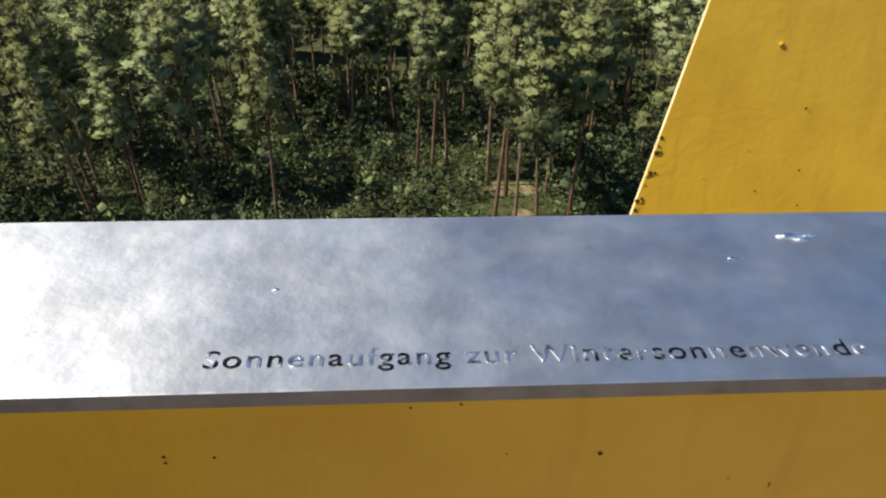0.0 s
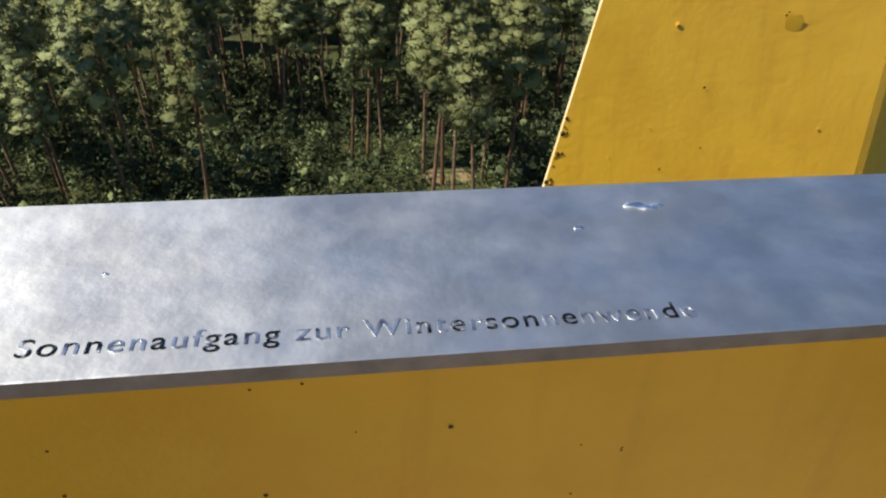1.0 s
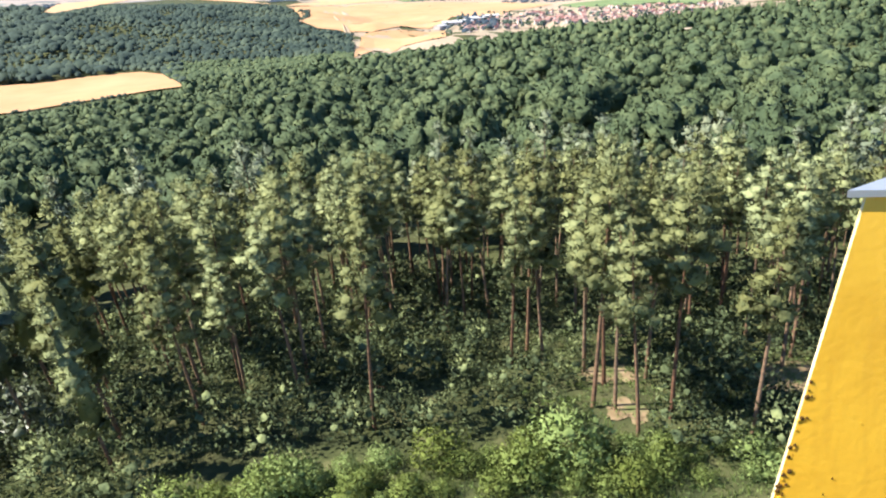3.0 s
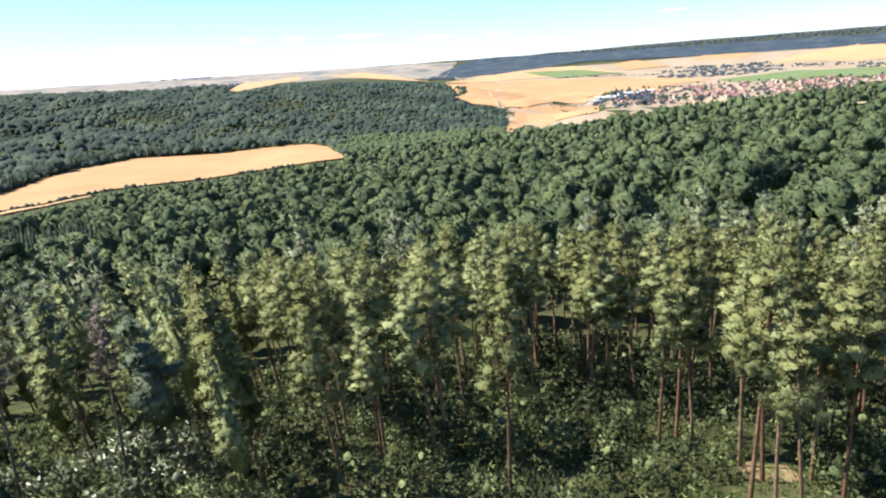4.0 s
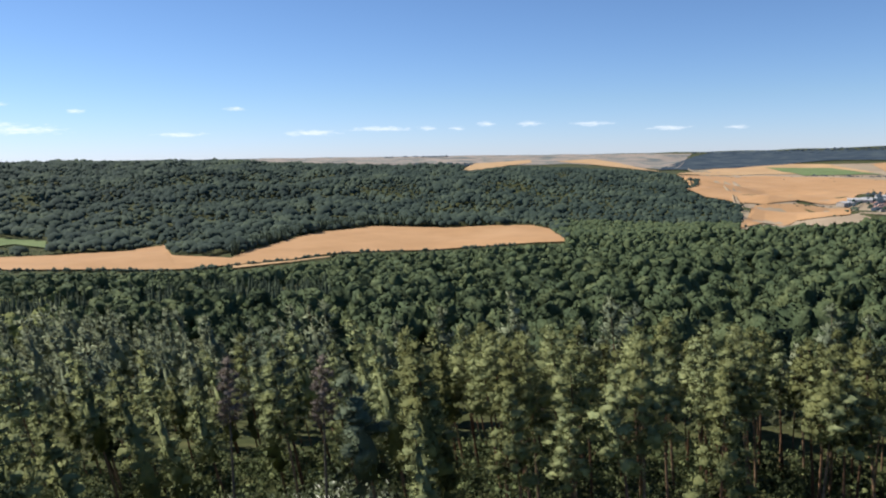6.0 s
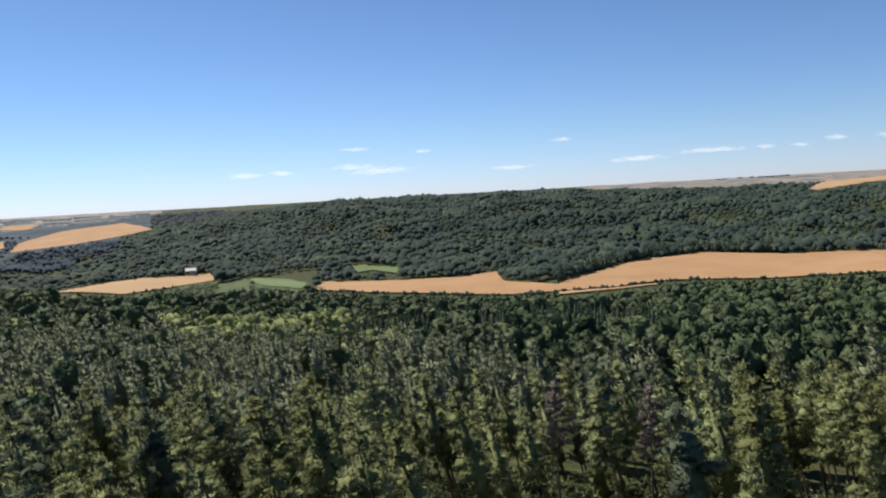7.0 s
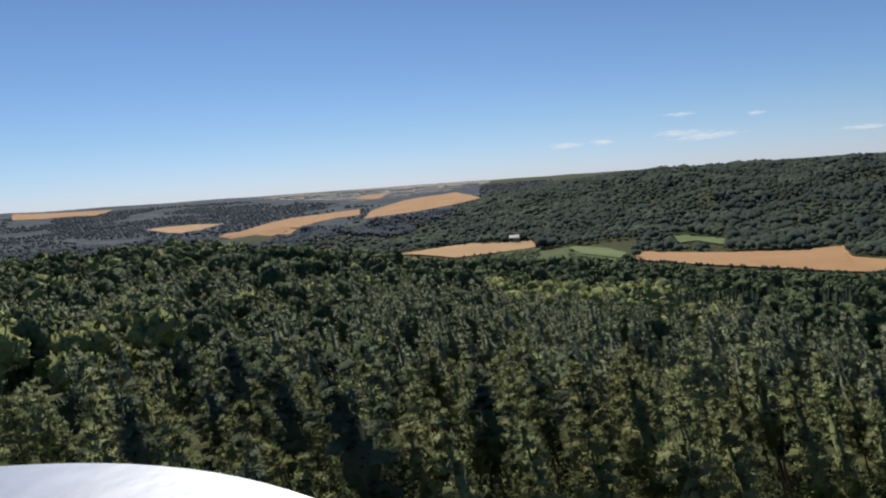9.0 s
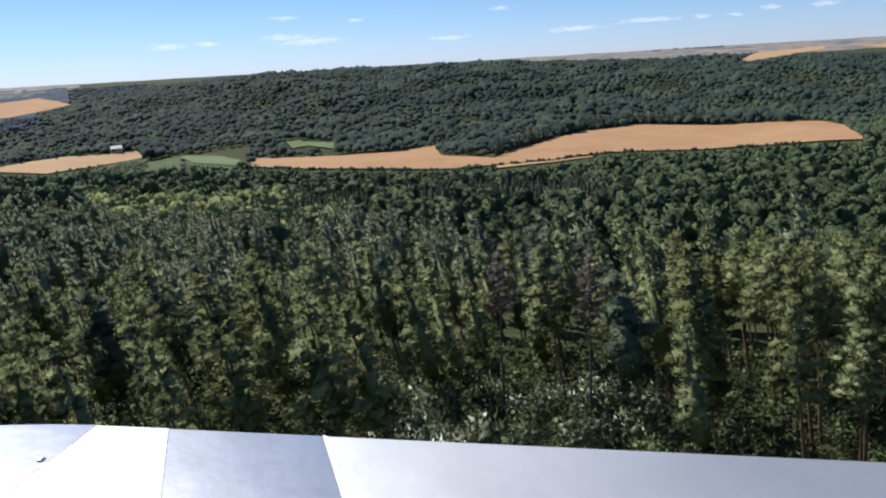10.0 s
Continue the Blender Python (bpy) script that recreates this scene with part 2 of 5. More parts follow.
LEAF_LIGHT = material("light_broadleaf_crowns", [(0.3, (0.15, 0.178, 0.066)), (0.7, (0.27, 0.295, 0.108))], 0.09, rough=0.85, space="World", bump=0.9, bump_scale=1.1, depth=0.3)
# a little blue haze is part of this green
WOOD_FAR = material("hazed_distant_woods", [(0.36, (0.021, 0.036, 0.031)), (0.5, (0.04, 0.061, 0.047)), (0.63, (0.076, 0.102, 0.068))], 0.016, detail=8, rough=0.9, space="World", second=(0.0075, 0.75, (0.026, 0.044, 0.038)))
GROUND = material("meadow_and_forest_floor", [(0.3, (0.028, 0.036, 0.015)), (0.5, (0.055, 0.066, 0.024)), (0.7, (0.115, 0.115, 0.05))], 0.35, detail=12, rough=0.95, bump=0.9, bump_scale=2.5, space="World", second=(0.05, 0.3, (0.08, 0.07, 0.04)))
SAND = material("dry_sandy_earth", [(0.3, (0.2, 0.145, 0.08)), (0.7, (0.31, 0.23, 0.135))], 0.8, rough=0.95, bump=0.6, space="World", second=(0.55, 0.95, (0.12, 0.14, 0.05)))
WHEAT = material("ripe_wheat", [(0.3, (0.385, 0.225, 0.108)), (0.7, (0.475, 0.285, 0.145))], 0.02, rough=0.9, space="World", second=(0.006, 0.5, (0.51, 0.32, 0.175)))
STRAW = material("pale_stubble", [(0.3, (0.42, 0.27, 0.14)), (0.7, (0.52, 0.35, 0.19))], 0.01, rough=0.9, space="World", second=(0.004, 0.5, (0.50, 0.33, 0.18)))
MEADOW = material("green_meadow", [(0.3, (0.115, 0.165, 0.065)), (0.7, (0.185, 0.24, 0.105))], 0.02, rough=0.9, space="World")
# tile red washed out towards pink, the town's haze included
ROOF = material("red_roof_tiles", [(0.3, (0.3, 0.15, 0.12)), (0.7, (0.42, 0.24, 0.2))], 0.1, rough=0.8, per_object=0.35, space="World")
WHITE_SHEET = material("white_sheet_roof", [(0.3, (0.46, 0.44, 0.41)), (0.7, (0.55, 0.53, 0.5))], 0.3, rough=0.5, space="World")
PALE_ROOF = material("pale_sheet_roof", [(0.3, (0.42, 0.42, 0.42)), (0.7, (0.55, 0.55, 0.55))], 0.1, rough=0.6, per_object=0.2, space="World")
PLASTER = material("light_plaster", [(0.3, (0.36, 0.32, 0.28)), (0.7, (0.5, 0.46, 0.42))], 0.1, rough=0.9, per_object=0.25, space="World")
# floor is out of sight; its ochre is chosen to warm the inner wall
FLOOR = material("warm_bounce_floor", [(0.3, (0.35, 0.27, 0.155)), (0.7, (0.46, 0.36, 0.215))], 4, rough=0.9, bump=0.3, space="World")
# two letter colours stand for what the engraved strokes reflect
LETTER = material("engraved_dark_letters", [(0.53, (0.012, 0.014, 0.02)), (0.6, (0.16, 0.18, 0.22)), (0.68, (0.7, 0.72, 0.75))], 60, detail=2, rough=0.35, metal=0.6, space="World")
LETTER_SHEEN = material("engraved_sheen_letters", [(0.36, (0.03, 0.035, 0.045)), (0.44, (0.36, 0.38, 0.42)), (0.58, (0.82, 0.84, 0.87))], 38, detail=2, rough=0.3, metal=0.9, space="World")
CREAM = material("worn_pale_paint", [(0.35, (0.6, 0.45, 0.16)), (0.65, (0.72, 0.62, 0.4))], 25, rough=0.7, space="World")
DIRT = material("dark_lichen", [(0.3, (0.06, 0.034, 0.012)), (0.7, (0.18, 0.1, 0.03))], 60, rough=0.95, space="World")


# ---- helpers of this scene ----
def mesh_ob(name, verts, faces, mat, parent=None, smooth=False, label=""):
    me = bpy.data.meshes.new(name)
    me.from_pydata([tuple(map(float, v)) for v in verts], [], [tuple(map(int, f)) for f in faces])
    me.materials.append(mat)
    if smooth:
        me.polygons.foreach_set("use_smooth", [True] * len(me.polygons))
    ob = new(name, me)
    ob.parent = parent
    if label:
        tagged(ob, label)
    return ob


def soup(name, points, triangles, normals, mat, parent=None):
    """A mesh from numpy arrays of points (n, 3), triangles (m, 3) and the points' normals."""
    me = bpy.data.meshes.new(name)
    me.vertices.add(len(points))
    me.vertices.foreach_set("co", np.ascontiguousarray(points, dtype=np.float32).ravel())
    me.loops.add(3 * len(triangles))
    me.loops.foreach_set("vertex_index", np.ascontiguousarray(triangles, dtype=np.int32).ravel())
    me.polygons.add(len(triangles))
    me.polygons.foreach_set("loop_start", np.arange(0, 3 * len(triangles), 3, dtype=np.int32))
    me.polygons.foreach_set("use_smooth", np.ones(len(triangles), bool))
    me.update(calc_edges=True)
    me.normals_split_custom_set_from_vertices(np.ascontiguousarray(normals, dtype=np.float32))
    me.materials.append(mat)
    ob = new(name, me)
    ob.parent = parent
    return ob


def part(name, bm, mat, parent, label=""):
    me = bpy.data.meshes.new(name)
    bm.to_mesh(me)
    bm.free()
    me.materials.append(mat)
    ob = new(name, me)
    ob.parent = parent
    return tagged(ob, label)


def thing(name, at, label, category, group=""):
    ob = new(name)
    ob.location = at
    return tagged(ob, label, category, group)


# ---- the lie of the land: heights by bearing (degrees to the left) and distance ----
BEARINGS = [-24, -15, 0, 12, 25, 40, 55, 70, 85, 105]
RINGS = [110, 300, 500, 750, 1150, 1700, 2300, 3300, 4900]
LAND = [
    [-9, -18, -16, -4, -60, -72, -72, -50, 97],
    [-9, -21, -24, -22, -70, -78, -78, -55, 92],
    [-10, -25, -32, -34, -74, -78, -78, -58, 78],
    [-10, -28, -42, -56, -78, -74, -76, -60, 50],
    [-11, -33, -54, -70, -77, -24, -25, -18, 32],
    [-11, -35, -56, -74, -76, -18, -12, -8, 30],
    [-11, -35, -58, -76, -78, -10, 16, 10, 26],
    [-10, -33, -54, -72, -80, -30, 16, 12, 26],
    [-8, -23, -31, -62, -84, -78, -62, -22, 32],
    [-6, -14, -7, -44, -80, -85, -72, -36, 34],
]
STEPS = np.concatenate([np.linspace(0, 100, 21), np.geomspace(106, 4900, 110)])
TURNS = np.arange(-180, 180, 2.0)


def smooth(a, n, wrap):
    for _ in range(n):
        pad = np.concatenate([a[-1:], a, a[:1]]) if wrap else np.concatenate([a[:1], a, a[-1:]])
        a = 0.25 * pad[:-2] + 0.5 * pad[1:-1] + 0.25 * pad[2:]
    return a


by_ring = np.array([np.interp(TURNS, [-180, *BEARINGS, 180], [row, *col, row]) for col in np.array(LAND, float).T for row in [(col[0] + col[-1]) / 2]])
by_ring = np.array([smooth(r, 3, True) for r in by_ring])
HEIGHT = np.array([np.interp(STEPS, [0, 48, *RINGS], [0, 0, *by_ring[:, i]]) for i in range(len(TURNS))])
HEIGHT = np.array([smooth(r, 5, False) for r in HEIGHT])
ripple = np.array([[noise.noise(Vector((-math.sin(radians(a)) * s / 160, math.cos(radians(a)) * s / 160, 3))) * (min(7, max(0, s - 90) * 0.02) + np.interp(s, [1150, 1350, 2100, 2350], [0, 24, 24, 0])) for s in STEPS] for a in TURNS])
HEIGHT = HEIGHT + ripple


def land(x, y):
    """Height of the ground; x and y may be arrays."""
    d, a = np.hypot(x, y), np.degrees(np.arctan2(-np.asarray(x), y))
    i = (a + 180) / 2.0
    i0 = np.floor(i).astype(int) % len(TURNS)
    u = i - np.floor(i)
    j = np.clip(np.searchsorted(STEPS, d) - 1, 0, len(STEPS) - 2)
    v = np.clip((d - STEPS[j]) / (STEPS[j + 1] - STEPS[j]), 0, 1)
    i1 = (i0 + 1) % len(TURNS)
    return (HEIGHT[i0, j] * (1 - u) + HEIGHT[i1, j] * u) * (1 - v) + (HEIGHT[i0, j + 1] * (1 - u) + HEIGHT[i1, j + 1] * u) * v


def at(bearing, d):
    return -math.sin(radians(bearing)) * d, math.cos(radians(bearing)) * d


def spot(bearing, down, start=140.0):
    """Where the line of sight from the platform at that bearing and depression meets the land."""
    d = np.arange(start, 4800, 4.0)
    x, y = -math.sin(radians(bearing)) * d, math.cos(radians(bearing)) * d
    under = land(x, y) > H - d * math.tan(radians(down))
    return d[np.argmax(under)] if under.any() else 4800.0


nt, ns = len(TURNS), len(STEPS)
gx = -np.sin(np.radians(TURNS))[:, None] * STEPS[None, :]
gy = np.cos(np.radians(TURNS))[:, None] * STEPS[None, :]
gv = np.stack([gx, gy, HEIGHT], -1).reshape(-1, 3)
quads = [(i * ns + j, i * ns + j + 1, ((i + 1) % nt) * ns + j + 1, ((i + 1) % nt) * ns + j) for i in range(nt) for j in range(ns - 1)]
tagged(mesh_ob("ground", gv, quads, GROUND, smooth=True), "rolling wooded ground with meadow and forest floor", "ground", kind="structure")


# ---- fields: outlines by bearing and depression, draped on the land ----
def inside(poly, a, d):
    """Which points (bearing a, distance d) lie in the outline poly [(bearing, distance)]."""
    hit = np.zeros(np.shape(a), bool)
    for (a0, d0), (a1, d1) in zip(poly, poly[1:] + poly[:1]):
        cross = ((a0 > a) != (a1 > a))
        hit ^= cross & (d < (d1 - d0) * (a - a0) / (a1 - a0 + 1e-9) + d0)
    return hit


OPEN = []


def field(name, outline, mat, label, start=600.0, lift=1.3):
    poly = [(b, float(spot(b, e, start))) for b, e in outline]
    OPEN.append(poly)
    bs = np.linspace(min(p[0] for p in poly), max(p[0] for p in poly), 80)
    verts, faces, prev = [], [], None
    for b in bs:
        b = min(max(b, bs[0] + 1e-3), bs[-1] - 1e-3)
        ds = []
        for (a0, d0), (a1, d1) in zip(poly, poly[1:] + poly[:1]):
            if (a0 > b) != (a1 > b):
                ds.append(d0 + (d1 - d0) * (b - a0) / (a1 - a0))
        lo, hi = min(ds), max(ds)
        row = []
        for k in range(41):
            x, y = at(b, lo + (hi - lo) * k / 40)
            row.append(len(verts))
            verts.append((x, y, float(land(x, y)) + lift + 0.0005 * math.hypot(x, y)))
        if prev:
            faces += [(prev[k], prev[k + 1], row[k + 1], row[k]) for k in range(40)]
        prev = row
    return tagged(mesh_ob(name, verts, faces, mat, smooth=True), label, "field", kind="structure")


field("dry_meadow", [(18.0, 0.9), (14.0, 3.6), (13.6, 5.5), (0.0, 4.6), (-17.0, 4.4), (-32.0, 4.4), (-32.0, 0.6), (-17.0, 0.6), (0.2, 0.76)], DRY_MEADOW, "dry pale meadows and stubble round the town", 1050.0, 0.1)
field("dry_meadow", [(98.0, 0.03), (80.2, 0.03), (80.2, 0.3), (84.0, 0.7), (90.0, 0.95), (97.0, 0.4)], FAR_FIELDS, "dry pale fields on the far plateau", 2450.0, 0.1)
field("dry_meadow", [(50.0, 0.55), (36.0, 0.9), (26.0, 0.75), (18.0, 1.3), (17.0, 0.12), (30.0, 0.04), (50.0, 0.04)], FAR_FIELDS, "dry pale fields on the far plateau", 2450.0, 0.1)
field("far_woods", [(117.0, 0.12), (100.0, 0.06), (81.0, 0.25), (81.0, 1.6), (88.0, 3.2), (117.0, 3.6)], RIDGE, "haze-blue woods on the far side of the valley", 1400.0, 0.1)
OPEN.clear()
field("track", [(51.2, 8.02), (46.9, 7.8), (44.0, 7.55), (44.0, 7.62), (46.9, 7.93), (51.2, 8.2)], STRAW, "pale farm track along the wheat field")
field("wheat_field", [(25.9, 6.66), (27.1, 5.72), (28.5, 5.43), (35.3, 5.57), (40.8, 5.36), (44.2, 5.67), (46.9, 6.16), (51.2, 7.38), (51.2, 7.94), (46.9, 7.71), (42.5, 7.31), (33.9, 7.12), (29.7, 6.86)], WHEAT, "ripe golden wheat field in the valley")
field("wheat_field", [(51.2, 7.42), (55.4, 7.02), (55.8, 6.19), (59.5, 6.5), (63.0, 6.49), (69.5, 6.19), (69.7, 6.79), (65.4, 7.3), (59.6, 7.71), (54.6, 8.03), (51.2, 7.94)], WHEAT, "narrow ripe field along the wood's edge")
field("meadow", [(74.5, 5.58), (71.6, 5.84), (70.3, 6.27), (70.8, 6.63), (73.7, 6.13)], MEADOW, "bright green meadow in the valley")
field("meadow", [(66.9, 5.15), (65.6, 5.15), (63.4, 5.5), (63.4, 5.98), (65.3, 5.6), (66.6, 5.69)], MEADOW, "small pale clearing before the wooded slope")
field("wheat_field", [(87.5, 5.3), (82.7, 4.91), (77.3, 4.92), (76.8, 5.42), (80.1, 5.71), (83.2, 5.87)], STRAW, "pale stubble field beside a hut")
field("wheat_field", [(100.7, 2.87), (95.3, 1.89), (90.2, 1.6), (90.2, 2.04), (93.7, 2.39), (96.2, 3.09)], WHEAT, "distant sloping golden field")
field("wheat_field", [(89.9, 2.36), (89.4, 1.83), (86.8, 1.19), (82.9, 0.85), (80.9, 1.43), (84.2, 1.91)], WHEAT, "distant sloping golden field")
field("wheat_field", [(90.5, 0.81), (89.8, 0.6), (88.0, 0.62), (88.9, 0.92)], WHEAT, "small golden field far off")
field("wheat_field", [(113.8, 0.5), (113.7, 0.1), (107.6, 0.3), (108.7, 0.6)], WHEAT, "golden field on the far ridge")
field("meadow", [(105.6, 1.89), (102.1, 1.8), (100.2, 1.91), (103.3, 2.36)], STRAW, "pale meadow in the far valley")
field("wheat_field", [(18.0, 1.69), (12.1, 1.73), (6.0, 1.95), (-1.2, 2.38), (2.4, 2.86), (6.7, 3.35), (12.1, 3.76), (13.8, 3.66), (17.3, 2.73), (16.4, 2.35)], WHEAT, "wide golden field before the town")
field("wheat_field", [(13.7, 5.49), (13.0, 4.3), (12.7, 3.84), (6.7, 3.89), (6.7, 4.35), (10.0, 4.86)], WHEAT, "golden field at the foot of a wooded spur")
field("wheat_field", [(18.1, 1.61), (13.8, 0.78), (8.4, 0.94), (5.4, 1.5), (12.1, 1.64)], STRAW, "pale field under the far ridge")
field("meadow", [(12.1, 1.18), (8.0, 1.23), (4.8, 1.67), (9.6, 1.75)], MEADOW, "green field under the far ridge", lift=2.2)
field("meadow", [(-1.5, 2.46), (-6.9, 2.07), (-12.1, 2.1), (-12.2, 2.65), (-2.8, 2.69)], MEADOW, "green field beyond the town")
field("wheat_field", [(5.6, 0.97), (4.0, 0.79), (1.7, 1.33), (4.8, 1.47)], WHEAT, "golden field under the far ridge", lift=2.2)
field("wheat_field", [(0.2, 1.03), (-0.9, 0.57), (-4.1, 0.53), (-3.4, 1.06)], WHEAT, "golden field under the far ridge")
field("wheat_field", [(-4.5, 1.53), (-6.9, 0.94), (-12.0, 0.42), (-12.1, 1.55)], STRAW, "pale field under the far ridge")
field("wheat_field", [(34.1, 1.15), (32.9, 0.68), (28.7, 0.45), (28.5, 0.63), (31.7, 1.03)], STRAW, "golden field behind the wooded spur")
field("wheat_field", [(26.8, 0.57), (24.0, 0.45), (19.0, 1.42), (23.2, 0.97)], STRAW, "golden field behind the wooded spur")
field("wooded_ridge", [(19.4, 1.3), (17.0, 0.4), (15.4, 0.03), (0.0, 0.02), (-32, 0.02), (-32, 0.5), (0.2, 0.75), (8.0, 0.69)], RIDGE, "dark wooded flank of the far ridge", lift=1.5)
OPEN.pop()
field("rough_meadow", [(77.6, 5.42), (74.5, 5.5), (70.4, 6.1), (69.8, 7.0), (73.0, 7.2), (77.0, 6.6), (80.0, 5.78)], ROUGH_MEADOW, "rough green pasture with scrub between the fields", lift=0.3)
OPEN.pop()

# ---- the tower's platform ----
TOP = H - 0.45          # upper face of the parapet's metal cap


def ring_path():
    """Outer outline of the parapet, walked leftwards along the front with the platform on the left hand."""
    pts, x, y, h = [(1.25, 0.85)], 1.25, 0.85, 183.9
    for kind, size, radius in (("go", 1.875, 0), ("turn", 39.6, 0.86), ("go", 1.07, 0), ("turn", 90.0, 0.94), ("go", 1.5, 0), ("turn", 80.0, 0.9), ("go", 1.6, 0), ("turn", 50.0, 0.9)):
        if kind == "go":
            for _ in range(int(size / 0.05)):
                x, y = x + 0.05 * math.cos(radians(h)), y + 0.05 * math.sin(radians(h))
                pts.append((x, y))
        else:
            n = max(2, int(radians(size) * radius / 0.04))
            for _ in range(n):
                h += size / n
                step = radians(size) * radius / n
                x, y = x + step * math.cos(radians(h)), y + step * math.sin(radians(h))
                pts.append((x, y))
    return [Vector(p) for p in pts]


OUTER = ring_path()


def inset(path, by):
    out = []
    n = len(path)
    for i, p in enumerate(path):
        d = (path[min(i + 1, n - 1)] - path[max(i - 1, 0)]).normalized()
        out.append(p + Vector((-d.y, d.x)) * by)
    return out


def band(name, outer, inner, z0, z1, mat, parent=None, edge=None):
    """A ribbon between two outlines from z0 up to z1, with its ends closed; a finer bevel on the upper edges."""
    b = 0.0012
    n = len(outer)
    verts = []
    for o, i in zip(outer, inner):
        w = (i - o).normalized()
        verts += [(*o, z0), (*o, z1 - b), (*(o + w * b), z1), (*(i - w * b), z1), (*i, z1 - b), (*i, z0)]
    faces = []
    for k in range(n - 1):
        a, c = 6 * k, 6 * (k + 1)
        faces += [(a + j, c + j, c + (j + 1) % 6, a + (j + 1) % 6) for j in range(6)]
    faces += [(0, 1, 2, 3, 4, 5), tuple(6 * (n - 1) + j for j in (5, 4, 3, 2, 1, 0))]
    ob = mesh_ob(name, verts, faces, mat, parent)
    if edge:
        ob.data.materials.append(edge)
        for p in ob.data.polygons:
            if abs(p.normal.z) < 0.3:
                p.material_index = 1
    return ob


def nearest(path, q):
    return min(range(len(path)), key=lambda i: (path[i] - Vector(q)).length)


IN_CAP = inset(OUTER, 0.28)
WEDGE_RISE = 0.0004


def seam(q, bearing):
    """Where a seam from the outer edge near q meets the outer and the inner edge, as indices."""
    k = nearest(OUTER, q)
    way = Vector((math.sin(radians(bearing)), -math.cos(radians(bearing))))
    return k, min(range(len(IN_CAP)), key=lambda i: abs((IN_CAP[i] - OUTER[k]).cross(way)) + (9 if (IN_CAP[i] - OUTER[k]).length > 0.7 else 0))


def stretch_of(path, a, c, n):
    """n points evenly along a path between two of its indices."""
    out = []
    for k in range(n):
        u = a + (c - a) * k / (n - 1)
        i = min(int(u), len(path) - 2)
        out.append(path[i].lerp(path[i + 1], u - i))
    return out


# added joint, out of view, so the corner sheet gets its own glare
joint = nearest(OUTER, (-0.8, 0.6))
seams = [(0, 0), (joint, joint), seam((-1.684, -0.05), 75), seam((-1.834, -0.19), 75), seam((-1.885, -0.24), 44), (len(OUTER) - 1, len(OUTER) - 1)]
labels = ["long brushed aluminium parapet cap with an engraved inscription", "smooth aluminium cap sheet at the parapet's corner", "short dull aluminium strip between two cap sheets", "narrow bright aluminium wedge between two cap sheets", "curved smooth aluminium parapet cap bright in the sun"]
caps = []
for k in range(5):
    (o0, i0), (o1, i1) = seams[k], seams[k + 1]
    count = 8 if k in (2, 3) else 100
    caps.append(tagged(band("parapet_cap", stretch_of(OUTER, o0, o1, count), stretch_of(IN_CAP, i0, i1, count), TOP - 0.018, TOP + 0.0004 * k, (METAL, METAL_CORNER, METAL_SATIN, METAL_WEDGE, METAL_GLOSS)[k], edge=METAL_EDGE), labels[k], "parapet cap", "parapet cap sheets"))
# the wedge is bent up towards the seam it starts at
rows_ = len(caps[3].data.vertices) // 6
for i, v in enumerate(caps[3].data.vertices):
    v.co.z += WEDGE_RISE * (1 - (i // 6) / (rows_ - 1))
# a thin lip stands up along the seam of the corner sheet
lip_o, lip_i = OUTER[seams[2][0]], IN_CAP[seams[2][1]]
lip_w = Vector((0.011, 0.004))
mesh_ob("lip", [(*lip_o, TOP + 0.0012), (*(lip_o + lip_w * 0.5), TOP + 0.002), (*(lip_i + lip_w), TOP + 0.003), (*lip_i, TOP + 0.0012), (*lip_o, TOP - 0.01), (*(lip_o + lip_w * 0.5), TOP - 0.01), (*(lip_i + lip_w), TOP - 0.01), (*lip_i, TOP - 0.01)],
        [(0, 1, 2, 3), (0, 4, 5, 1), (1, 5, 6, 2), (2, 6, 7, 3), (3, 7, 4, 0)], METAL_WEDGE, caps[1], label="thin raised lip of the sheet")
tagged(band("parapet_wall", inset(OUTER, 0.02), inset(OUTER, 0.225), TOP - 1.2, TOP - 0.0185, YELLOW), "thick yellow-painted parapet wall under a metal cap", "wall", kind="structure")
ring = inset(OUTER, 0.12)
low_ring = inset(OUTER, 0.02)
fv = [(*p, TOP - 1.16) for p in ring] + [(*p, TOP - 1.3) for p in ring]
n = len(ring)
tagged(mesh_ob("platform_floor", fv, [tuple(range(n)), tuple(range(2 * n - 1, n - 1, -1))] + [(k, k + n, (k + 1) % n + n, (k + 1) % n) for k in range(n)], FLOOR), "unseen platform floor, coloured warm to bounce light onto the wall", "floor", kind="structure")
sv = [(*p, TOP - 1.2) for p in low_ring] + [(*p, -1.0) for p in low_ring]
tagged(mesh_ob("tower_shaft", sv, [(k, k + n, (k + 1) % n + n, (k + 1) % n) for k in range(n)], YELLOW, smooth=True), "yellow-painted shaft of the lookout tower", "tower", kind="structure")

# ---- the fin beside the platform: a tapered blade with its own metal cap ----
FIN_TOP = TOP - 0.035
FIN_DIR = Vector((math.cos(radians(41)), math.sin(radians(41))))


def fin_outline(z):
    """Plan of the fin at height z below the cap; it widens downwards."""
    k = 0.215 * max(z, -4.5)
    tip = Vector((0.79 + k, 2.53 + 0.75 * k))
    corner = Vector((1.87, 2.565 + 0.75 * k))
    far = corner + FIN_DIR * 3.2
    back = tip + FIN_DIR * (3.2 + 0.9)
    edge = tip + Vector((-0.0035, 0.012))
    return [tip, corner - Vector((0.05, 0.002)), corner - Vector((0.012, -0.006)), corner + FIN_DIR * 0.03, far, back, edge]


